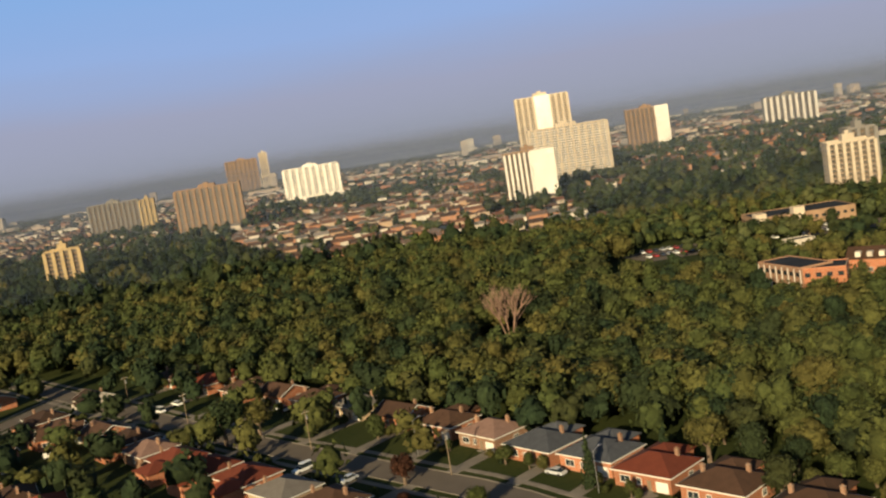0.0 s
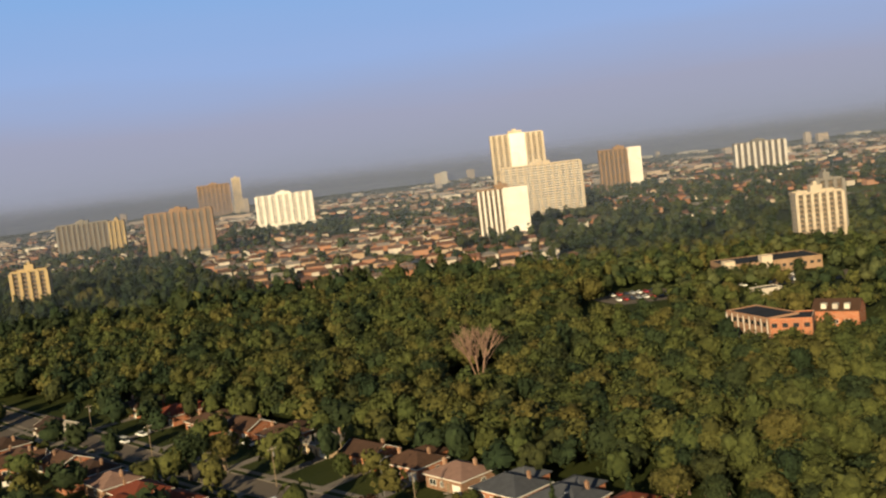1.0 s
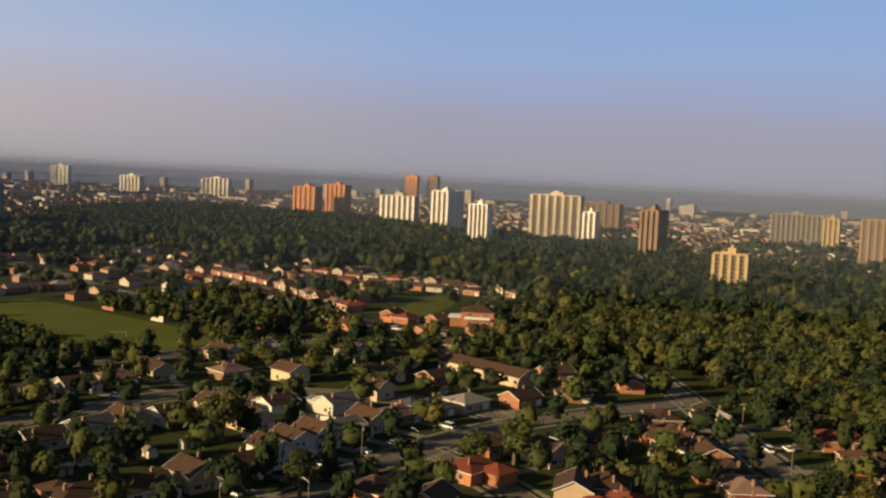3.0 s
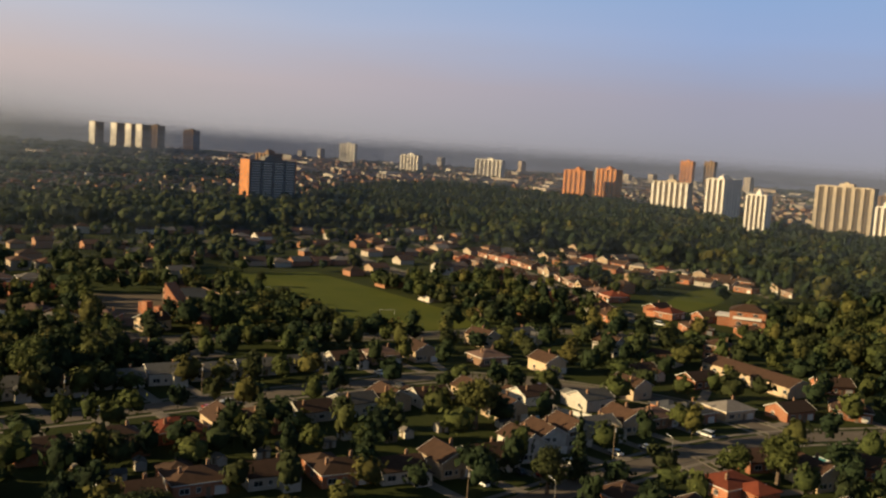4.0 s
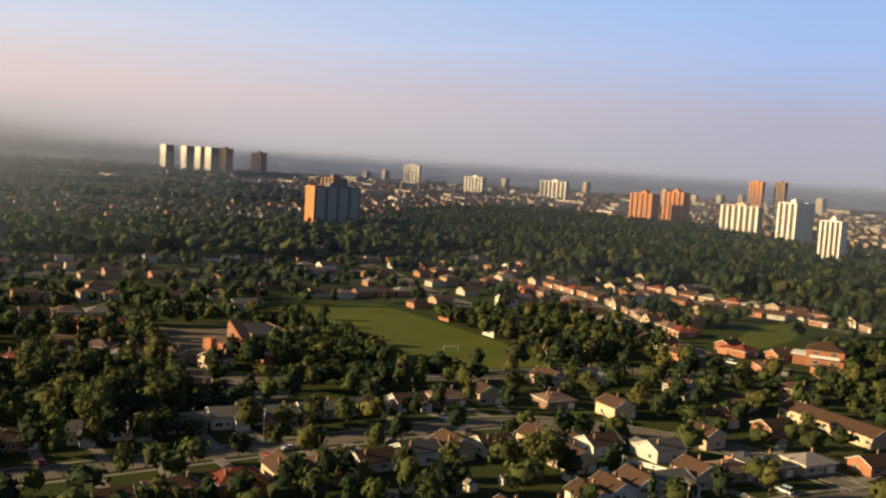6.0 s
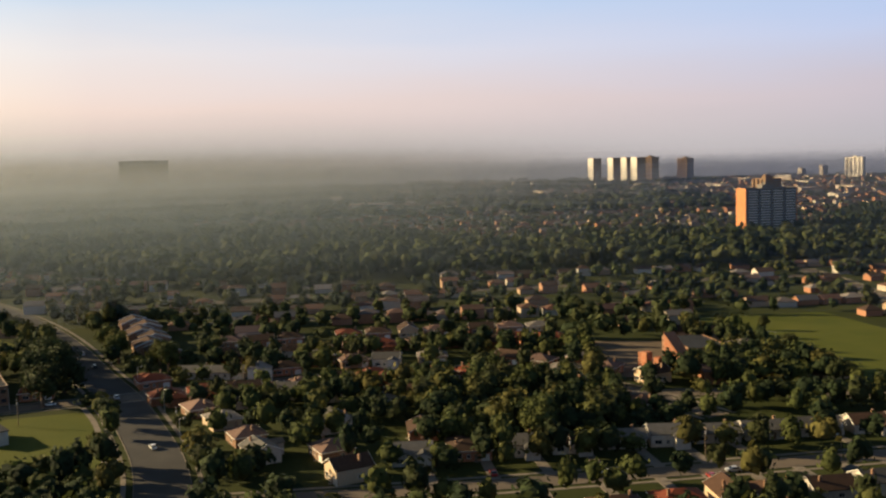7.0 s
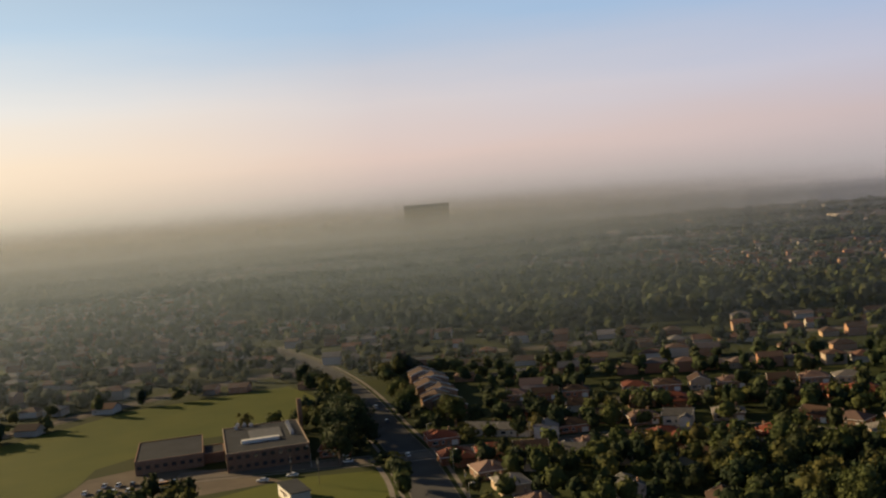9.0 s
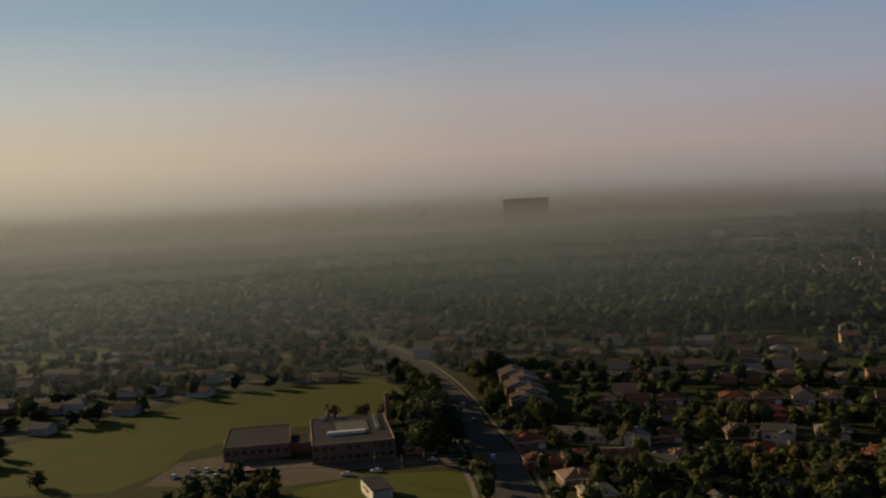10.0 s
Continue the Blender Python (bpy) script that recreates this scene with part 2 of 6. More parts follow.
STEEL = surface("galvanised_steel", (0.30, 0.30, 0.30), (0.45, 0.45, 0.45), 2.0, 10.0, 0.45, metal=0.8)
WOOD = surface("weathered_wood", (0.10, 0.075, 0.05), (0.22, 0.17, 0.12), 2.0, 12.0, 0.9)
RUBBER = surface("tyre_rubber", (0.015, 0.015, 0.015), (0.03, 0.03, 0.03), 3.0, 20.0, 0.9)
FAR_WALL = island_surface("far_walls", [(0.0, (0.26, 0.12, 0.06)), (0.35, (0.34, 0.17, 0.10)), (0.55, (0.36, 0.25, 0.16)), (0.75, (0.42, 0.36, 0.29)), (1.0, (0.54, 0.50, 0.44))])
FAR_ROOF = island_surface("far_roofs", [(0.0, (0.05, 0.03, 0.022)), (0.35, (0.09, 0.052, 0.035)), (0.6, (0.15, 0.07, 0.045)), (0.8, (0.12, 0.11, 0.105)), (1.0, (0.24, 0.21, 0.19))])
FAR_BLOCK = island_surface("far_blocks", [(0.0, (0.46, 0.41, 0.35)), (0.5, (0.38, 0.30, 0.24)), (1.0, (0.56, 0.53, 0.48))])


def car_paint(name, col):
    m, nt, b = material(name, 0.3)
    n = noise_at(nt, 1.5)
    nt.links.new(mix_node(nt, n, [v * 0.8 for v in col], col), b.inputs["Base Color"])
    b.inputs["Coat Weight"].default_value = 0.6
    return m

# ---- mesh helpers ----


class Shape:
    """Collects faces for one mesh."""

    def __init__(self):
        self.v, self.f = [], []

    def add(self, verts, faces, m=None):
        n = len(self.v)
        self.v += [tuple(m @ Vector(p)) if m else tuple(p) for p in verts]
        self.f += [tuple(n + i for i in f) for f in faces]
        return self

    def box(self, x0, x1, y0, y1, z0, z1, m=None):
        return self.add([(x, y, z) for z in (z0, z1) for x, y in ((x0, y0), (x1, y0), (x1, y1), (x0, y1))],
                        [(3, 2, 1, 0), (4, 5, 6, 7), (0, 1, 5, 4), (1, 2, 6, 5), (2, 3, 7, 6), (3, 0, 4, 7)], m)

    def tube(self, a, b, ra, rb, n=6):
        a, b = Vector(a), Vector(b)
        q = (b - a).to_track_quat("Z", "Y")
        ring = [Vector((math.cos(6.2832 * i / n), math.sin(6.2832 * i / n), 0)) for i in range(n)]
        vs = [a + q @ (p * ra) for p in ring] + [b + q @ (p * rb) for p in ring]
        return self.add(vs, [(i, (i + 1) % n, n + (i + 1) % n, n + i) for i in range(n)] + [tuple(range(n, 2 * n)), tuple(reversed(range(n)))])

    def hip(self, w, d, z, rise, over=0.5, t=0.18):
        """Hip roof with a fascia edge; the ridge runs along the longer side."""
        a, b = w / 2 + over, d / 2 + over
        ridge = max(a - b, 0.0)
        rx, ry = (ridge, 0.0) if a >= b else (0.0, b - a)
        vs = [(-a, -b, z), (a, -b, z), (a, b, z), (-a, b, z), (-a, -b, z + t), (a, -b, z + t), (a, b, z + t), (-a, b, z + t)]
        vs += [(-rx, -ry, z + t + rise), (rx, ry, z + t + rise)]
        fs = [(3, 2, 1, 0), (0, 1, 5, 4), (1, 2, 6, 5), (2, 3, 7, 6), (3, 0, 4, 7)]
        if a >= b:
            fs += [(4, 5, 9, 8), (6, 7, 8, 9), (5, 6, 9), (7, 4, 8)]
        else:
            fs += [(4, 5, 8), (6, 7, 9), (5, 6, 9, 8), (7, 4, 8, 9)]
        return self.add(vs, fs)

    def gable(self, w, d, z, rise, over=0.5, t=0.2, m=None):
        """Gable roof slabs; the ridge runs along x."""
        a, b = w / 2 + over, d / 2 + over
        drop = rise * over / (d / 2)
        for s in (-1, 1):
            vs = [(-a, s * b, z - drop), (a, s * b, z - drop), (a, 0, z + rise), (-a, 0, z + rise)]
            vs += [(x, y, h + t) for x, y, h in vs]
            fs = [(0, 1, 2, 3), (7, 6, 5, 4), (4, 5, 1, 0), (5, 6, 2, 1), (6, 7, 3, 2), (7, 4, 0, 3)]
            self.add(vs, fs if s > 0 else [tuple(reversed(f)) for f in fs], m)
        return self

    def gable_wall(self, w, d, z0, z1, rise, m=None):
        """Walls with gable ends to x."""
        a, b = w / 2, d / 2
        vs = [(-a, -b, z0), (a, -b, z0), (a, b, z0), (-a, b, z0), (-a, -b, z1), (a, -b, z1), (a, b, z1), (-a, b, z1), (-a, 0, z1 + rise), (a, 0, z1 + rise)]
        return self.add(vs, [(3, 2, 1, 0), (0, 1, 5, 4), (1, 2, 6, 9, 5), (2, 3, 7, 6), (3, 0, 4, 8, 7), (4, 5, 9, 8), (6, 7, 8, 9)], m)


def mesh_of(name, shape, mat):
    me = bpy.data.meshes.new(name)
    me.from_pydata(shape.v, [], shape.f)
    me.materials.append(mat)
    me.update()
    return me


def part(name, shape, mat, parent, label="", at=None):
    ob = new(name, shape if isinstance(shape, bpy.types.Mesh) else mesh_of(name, shape, mat))
    ob.parent = parent
    if at is not None:
        ob.matrix_basis = at
    return tagged(ob, label)


def thing(name, m, label, category, group="", kind=""):
    ob = new(name)
    ob.matrix_basis = m
    return tagged(ob, label, category, group, kind)


def structure(name, shape, mat, label, category):
    return tagged(new(name, mesh_of(name, shape, mat)), label, category, kind="structure")


def tri_mesh(name, co, tri, mat, tint=None, smooth=True):
    """A mesh from numpy arrays of points and triangles."""
    me = bpy.data.meshes.new(name)
    n = len(tri)
    me.vertices.add(len(co))
    me.vertices.foreach_set("co", np.ascontiguousarray(co, dtype=np.float32).ravel())
    me.loops.add(3 * n)
    me.loops.foreach_set("vertex_index", np.ascontiguousarray(tri, dtype=np.int32).ravel())
    me.polygons.add(n)
    me.polygons.foreach_set("loop_start", np.arange(0, 3 * n, 3, dtype=np.int32))
    me.polygons.foreach_set("loop_total", np.full(n, 3, dtype=np.int32))
    me.polygons.foreach_set("use_smooth", np.full(n, smooth, dtype=bool))
    if tint is not None:
        at = me.attributes.new("tint", "FLOAT", "FACE")
        at.data.foreach_set("value", np.ascontiguousarray(tint, dtype=np.float32))
    me.materials.append(mat)
    me.update(calc_edges=True)
    return me


def inside(x, y, poly):
    """Which of the points lie in the polygon."""
    x, y = np.asarray(x, float), np.asarray(y, float)
    hit = np.zeros(x.shape, bool)
    for (ax, ay), (bx, by) in zip(poly, poly[1:] + poly[:1]):
        if ay != by:
            hit ^= ((ay > y) != (by > y)) & (x < (bx - ax) * (y - ay) / (by - ay) + ax)
    return hit


def seg_distance(x, y, line):
    """Distance of the points from a polyline."""
    x, y = np.asarray(x, float), np.asarray(y, float)
    best = np.full(x.shape, 1e9)
    for (ax, ay), (bx, by) in zip(line, line[1:]):
        k = np.clip(((x - ax) * (bx - ax) + (y - ay) * (by - ay)) / ((bx - ax) ** 2 + (by - ay) ** 2), 0, 1)
        best = np.minimum(best, np.hypot(x - ax - k * (bx - ax), y - ay - k * (by - ay)))
    return best


# ---- plan of the place ----
STREETS = {  # centre lines and widths
    "ravine_street": ([(-199, 387), (-156, 343), (-115, 299), (-76, 257), (-32, 215), (5, 180), (34, 128), (60, 80)], 8.5),
    "middle_street": ([(-150, -18), (-153, 30), (-160, 90), (-167, 149), (-177, 191), (-183, 249), (-172, 293), (-156, 343)], 8.5),
    "link_street": ([(-179, 217), (-145, 209), (-112, 192), (-88, 150), (-80, 90)], 8.0),
    "west_street": ([(-270, -36), (-271, 10), (-273, 57), (-279, 148), (-284, 204), (-259, 238), (-219, 266), (-184, 267)], 8.5),
    "avenue": ([(-150, -24), (-205, -32), (-275, -43), (-312, -52), (-345, -64), (-400, -85), (-452, -111), (-516, -139), (-580, -172), (-650, -215), (-749, -287)], 16.0),
    "cross_street": ([(-377, -179), (-387, -140), (-397, -93), (-409, -62), (-416, -25), (-429, 20), (-428, 62), (-388, 112), (-332, 137)], 9.0),
    "field_street": ([(-352, 62), (-364, 105), (-366, 142), (-360, 175), (-350, 210), (-345, 250), (-345, 304), (-310, 348)], 8.0),
    "row_street_a": ([(-486, -62), (-493, -2), (-498, 67), (-498, 116)], 8.0),
    "row_street_b": ([(-577, -91), (-586, -3), (-591, 86), (-595, 195)], 8.0),
    "row_street_c": ([(-671, -101), (-679, -3), (-684, 95), (-694, 214), (-694, 337)], 8.0),
    "row_street_d": ([(-428, 312), (-479, 332), (-567, 330), (-647, 349), (-735, 357)], 8.0),
    "row_street_e": ([(-341, 369), (-433, 393), (-526, 428), (-615, 435), (-714, 443)], 8.0),
    "row_street_f": ([(-388, 532), (-424, 545), (-503, 518), (-582, 503)], 8.0),
    "field_side_street": ([(-330, -330), (-415, -346), (-513, -308), (-592, -259), (-631, -223)], 8.0),
    "south_row_street": ([(-420, -420), (-533, -384), (-641, -326), (-710, -277)], 8.0),
}
RAVINE = [(-208, 394), (-162, 377), (-105, 342), (-40, 286), (10, 240), (32, 213), (49, 191), (61, 172), (90, 120), (150, 70), (300, 60), (420, 150),
          (330, 330), (250, 330), (179, 323), (118, 308), (101, 343), (99, 409), (78, 476), (54, 573), (-16, 581), (-73, 574), (-132, 607),
          (-239, 878), (-352, 892), (-556, 984), (-707, 979), (-1085, 1069), (-1554, 1077), (-1322, 702), (-990, 498), (-801, 527), (-683, 532), (-589, 581), (-434, 556),
          (-318, 493), (-262, 416), (-234, 362)]
WEST_WOOD = [(-748, -42), (-753, 234), (-749, 357), (-818, 504), (-990, 498), (-1057, 413), (-999, 143), (-1223, -42), (-1466, -295), (-1847, -679), (-1465, -701), (-983, -413), (-778, -169)]
SCHOOL_FIELD = [(-415, 200), (-373, 206), (-354, 223), (-357, 273), (-391, 285), (-474, 280), (-535, 274), (-532, 201), (-498, 192), (-469, 202)]
SMALL_FIELD = [(-361, 416), (-382, 419), (-415, 470), (-432, 514), (-405, 507), (-378, 462)]
BIG_FIELD = [(-326, -267), (-398, -326), (-464, -301), (-520, -280), (-574, -204), (-533, -171), (-464, -158), (-444, -204), (-395, -226), (-367, -218), (-336, -223)]
CORNER_LAWN = [(-314, -63), (-381, -93), (-373, -128), (-348, -150), (-314, -140), (-295, -91)]
LOT = [(-346, -214), (-379, -220), (-395, -204), (-387, -160), (-370, -130), (-348, -165)]
FAR_FIELD = [(-646, -550), (-715, -505), (-655, -457), (-602, -511)]
GOLF = [(334, 913), (483, 820), (560, 860), (516, 973), (382, 1021)]
PLAZA = [(69, 470), (86, 482), (115, 478), (106, 445), (78, 444)]
PLAZA_FRONT = [(152, 449), (192, 444), (196, 470), (154, 475)]
SCHOOL_YARD = [(-478, 128), (-440, 116), (-400, 116), (-392, 132), (-418, 147), (-440, 151), (-470, 162)]
OPEN = [SCHOOL_FIELD, SMALL_FIELD, BIG_FIELD, CORNER_LAWN, LOT, FAR_FIELD, GOLF, PLAZA, PLAZA_FRONT, SCHOOL_YARD]
BUILDINGS = [(-368, -148, 28), (-376, -118, 20), (-233, 316, 13), (-246, 315, 12), (-220, 317, 12), (-414, -157, 36), (-406, -195, 26), (-432, 163, 20), (-406, 146, 14), (113, 333, 26), (143, 341, 18), (164, 496, 34), (140, 424, 12), (-322, 421, 17), (-619, -140, 26), (-520, -101, 30), (-560, -115, 22), (-482, -88, 22), (-354, -119, 10)]


def blocked(x, y, street_gap=9.0):
    """Whether something already stands or lies there."""
    x, y = np.asarray(x, float), np.asarray(y, float)
    b = np.zeros(x.shape, bool)
    for p in OPEN:
        b |= inside(x, y, p)
    for line, w in STREETS.values():
        b |= seg_distance(x, y, line) < w / 2 + street_gap
    for bx, by, br in BUILDINGS:
        b |= np.hypot(x - bx, y - by) < br
    return b


# ---- ground, roads, fields ----
g = Shape()
rings = [0, 60, 120, 200, 300, 420, 560, 720, 900, 1150, 1500, 2000, 2700, 3500, 4990]
for i, r in enumerate(rings[1:]):
    for k in range(48):
        g.v.append((r * math.cos(k * math.tau / 48), r * math.sin(k * math.tau / 48), 0.0))
c = len(g.v)
g.v.append((0.0, 0.0, 0.0))
for k in range(48):
    g.f.append((c, k, (k + 1) % 48))
    for i in range(len(rings) - 2):
        a = i * 48
        g.f.append((a + k, a + 48 + k, a + 48 + (k + 1) % 48, a + (k + 1) % 48))
structure("ground", g, GRASS, "rough grass and earth ground reaching the horizon", "ground")


def ribbon(line, half_in, half_out, z0, z1=None):
    """A strip along a line between two offsets; with z1 it is a raised kerb."""
    s = Shape()
    pts = [Vector(p) for p in line]
    rows = []
    for i, p in enumerate(pts):
        d = (pts[min(i + 1, len(pts) - 1)] - pts[max(i - 1, 0)]).normalized()
        n = Vector((-d.y, d.x))
        rows.append((p + n * half_in, p + n * half_out))
    for (a, b), (c, d) in zip(rows, rows[1:]):
        if z1 is None:
            q = [(*a, z0), (*b, z0), (*d, z0), (*c, z0)]
            s.add(q, [(3, 2, 1, 0) if half_out > half_in else (0, 1, 2, 3)])
        else:
            vs = [(*p, z) for z in (z0, z1) for p in (a, b, d, c)]
            s.add(vs, [(4, 5, 6, 7), (0, 1, 5, 4), (1, 2, 6, 5), (2, 3, 7, 6), (3, 0, 4, 7)])
    return s


def smooth_line(line, step=12.0):
    """Rounds the corners of a line by subdividing it."""
    pts = [Vector(p) for p in line]
    for _ in range(2):
        q = [pts[0]]
        for a, b in zip(pts, pts[1:]):
            q += [a.lerp(b, 0.25), a.lerp(b, 0.75)]
        pts = q + [pts[-1]]
    return pts


for k, (name, (line, w)) in enumerate(STREETS.items()):
    line = smooth_line(line)
    dz = 0.004 * k
    structure("road", ribbon(line, -w / 2, w / 2, 0.03 + dz), DARK_ASPHALT if name == "avenue" else ASPHALT, "grey worn asphalt street between kerbs", "road")
    for s in (-1, 1):
        structure("kerb", ribbon(line, s * w / 2, s * (w / 2 + 0.25), 0.0, 0.15 + dz / 2), CONCRETE, "pale concrete kerb along the street", "kerb")
        structure("pavement", ribbon(line, s * (w / 2 + 2.2), s * (w / 2 + 3.7), 0.0, 0.07 + dz / 2), CONCRETE, "narrow pale concrete pavement beside a grass verge", "pavement")


def sheet(name, poly, mat, z, label, category):
    s = Shape()
    s.add([(x, y, z) for x, y in poly], [tuple(range(len(poly)))])
    me = mesh_of(name, s, mat)
    bm = bmesh.new()
    bm.from_mesh(me)
    bmesh.ops.triangulate(bm, faces=bm.faces)
    bmesh.ops.recalc_face_normals(bm, faces=bm.faces)
    if sum(f.normal.z for f in bm.faces) < 0:
        bmesh.ops.reverse_faces(bm, faces=bm.faces)
    bm.to_mesh(me)
    bm.free()
    return tagged(new(name, me), label, category, kind="structure")


sheet("playing_field", SCHOOL_FIELD, TURF, 0.012, "mown green school playing field", "field")
sheet("playing_field", SMALL_FIELD, TURF, 0.012, "small mown green field among houses", "field")
sheet("playing_field", BIG_FIELD, TURF, 0.012, "broad mown green field behind the school", "field")
sheet("lawn", CORNER_LAWN, TURF, 0.012, "mown lawn at the street corner", "lawn")
sheet("playing_field", FAR_FIELD, TURF, 0.012, "distant mown green field", "field")
sheet("playing_field", GOLF, TURF, 0.012, "distant open green meadow", "field")
sheet("parking_lot", LOT, GRAVEL, 0.016, "worn brownish school parking lot", "parking lot")
sheet("parking_lot", PLAZA, ASPHALT, 0.016, "dark asphalt parking lot among trees", "parking lot")
sheet("parking_lot", PLAZA_FRONT, ASPHALT, 0.016, "dark asphalt parking lot before the plaza", "parking lot")
sheet("school_yard", SCHOOL_YARD, GRAVEL, 0.016, "bare pale school yard", "yard")
structure("footpath", ribbon(smooth_line([(-388, -97), (-362, -85), (-338, -77), (-318, -70), (-298, -67), (-280, -66)]), -1.0, 1.0, 0.0, 0.05), CONCRETE, "pale footpath across the corner lawn", "footpath")


# ---- haze stand-ins: added sheets and streaks, one behind the other, and a glowing painted bank at the edge of sight ----


def flat_way(nt):
    """How far a place lies towards the sun (1) or away from it (-1), and its height."""
    p = nt.nodes.new("ShaderNodeNewGeometry").outputs["Position"]
    flat = nt.nodes.new("ShaderNodeVectorMath")
    flat.operation = "MULTIPLY"
    nt.links.new(p, flat.inputs[0])
    flat.inputs[1].default_value = (1, 1, 0)
    unit = nt.nodes.new("ShaderNodeVectorMath")
    unit.operation = "NORMALIZE"
    nt.links.new(flat.outputs[0], unit.inputs[0])
    dot = nt.nodes.new("ShaderNodeVectorMath")
    dot.operation = "DOT_PRODUCT"
    nt.links.new(unit.outputs[0], dot.inputs[0])
    dot.inputs[1].default_value = Vector((sun_way.x, sun_way.y, 0)).normalized()
    return p, dot.outputs["Value"], node(nt, "ShaderNodeSeparateXYZ", Vector=p).outputs[2]


def haze_stand_in(name, scatter_tint, thick=None):
    """Stand-in for haze: normals are bent so sun and sky light the surface on every side. With thick, a veil that lets
    most light pass, denser towards the sun.
    """
    m = bpy.data.materials.new(name)
    m.use_nodes = True
    nt = m.node_tree
    nt.nodes.clear()
    p = nt.nodes.new("ShaderNodeNewGeometry").outputs["Position"]
    ways = []
    for rise in (1.0, -1.0):  # upper light from the near side and through the veil from the far side
        flat = nt.nodes.new("ShaderNodeVectorMath")
        flat.operation = "MULTIPLY"
        nt.links.new(p, flat.inputs[0])
        flat.inputs[1].default_value = (-1, -1, 0)
        unit = nt.nodes.new("ShaderNodeVectorMath")
        unit.operation = "NORMALIZE"
        nt.links.new(flat.outputs[0], unit.inputs[0])
        lean = nt.nodes.new("ShaderNodeVectorMath")
        lean.operation = "MULTIPLY_ADD"
        nt.links.new(unit.outputs[0], lean.inputs[0])
        lean.inputs[1].default_value, lean.inputs[2].default_value = (0.12, 0.12, 0.12), (0, 0, rise)
        ways.append(lean.outputs[0])
    over = node(nt, "ShaderNodeBsdfDiffuse", Color=(*scatter_tint, 1), Normal=ways[0])
    past = node(nt, "ShaderNodeBsdfTranslucent", Color=(*scatter_tint, 1), Normal=ways[1])
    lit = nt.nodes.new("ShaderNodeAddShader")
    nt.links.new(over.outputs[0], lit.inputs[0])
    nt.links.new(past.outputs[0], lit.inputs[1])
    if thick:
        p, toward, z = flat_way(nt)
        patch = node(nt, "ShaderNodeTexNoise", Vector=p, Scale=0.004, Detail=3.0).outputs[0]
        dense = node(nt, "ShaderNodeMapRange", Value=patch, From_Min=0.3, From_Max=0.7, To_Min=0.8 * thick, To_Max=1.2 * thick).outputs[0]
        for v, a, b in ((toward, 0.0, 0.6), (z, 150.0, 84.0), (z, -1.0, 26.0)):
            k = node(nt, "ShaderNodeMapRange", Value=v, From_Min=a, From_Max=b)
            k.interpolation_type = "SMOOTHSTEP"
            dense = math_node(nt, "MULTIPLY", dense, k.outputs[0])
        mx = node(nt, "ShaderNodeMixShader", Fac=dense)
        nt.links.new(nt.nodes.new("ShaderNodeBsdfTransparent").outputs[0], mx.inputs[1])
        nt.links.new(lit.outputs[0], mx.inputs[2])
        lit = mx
    nt.links.new(lit.outputs[0], nt.nodes.new("ShaderNodeOutputMaterial").inputs[0])
    return m


def smooth(x, a, b):
    k = np.clip((x - a) / (b - a), 0, 1)
    return k * k * (3 - 2 * k)


def haze_curtain(r, depth, mat):
    """A curtain of hair-fine level streaks, added to imitate haze at one distance: it covers as much of the view as
    the haze of that depth would, thinner with height."""
    step, top = r * 0.00036, 102.0
    yaw = np.arange(-48.0, 152.1, 4.0)
    z = np.arange(step, top, step)
    z = z + np.random.default_rng(int(r)).uniform(-0.45, 0.45, len(z)) * step
    y, h = np.meshgrid(np.radians(yaw), z)
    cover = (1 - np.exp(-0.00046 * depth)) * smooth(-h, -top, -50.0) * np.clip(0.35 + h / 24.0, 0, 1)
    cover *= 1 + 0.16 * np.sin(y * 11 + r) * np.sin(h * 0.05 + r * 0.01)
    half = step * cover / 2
    low = np.stack([-np.sin(y) * r, np.cos(y) * r, h - half], -1)
    high = np.stack([-np.sin(y) * r, np.cos(y) * r, h + half], -1)
    n, w = y.shape
    co = np.concatenate([low.reshape(-1, 3), high.reshape(-1, 3)])
    i = (np.arange(n)[:, None] * w + np.arange(w - 1)).ravel()
    tri = np.concatenate([np.stack([i, i + 1, i + 1 + n * w], 1), np.stack([i, i + 1 + n * w, i + n * w], 1)])
    tagged(new("haze", tri_mesh("haze", co, tri, mat, smooth=False)), "curtain of fine streaks standing in for thin evening haze", "haze", kind="stuff")


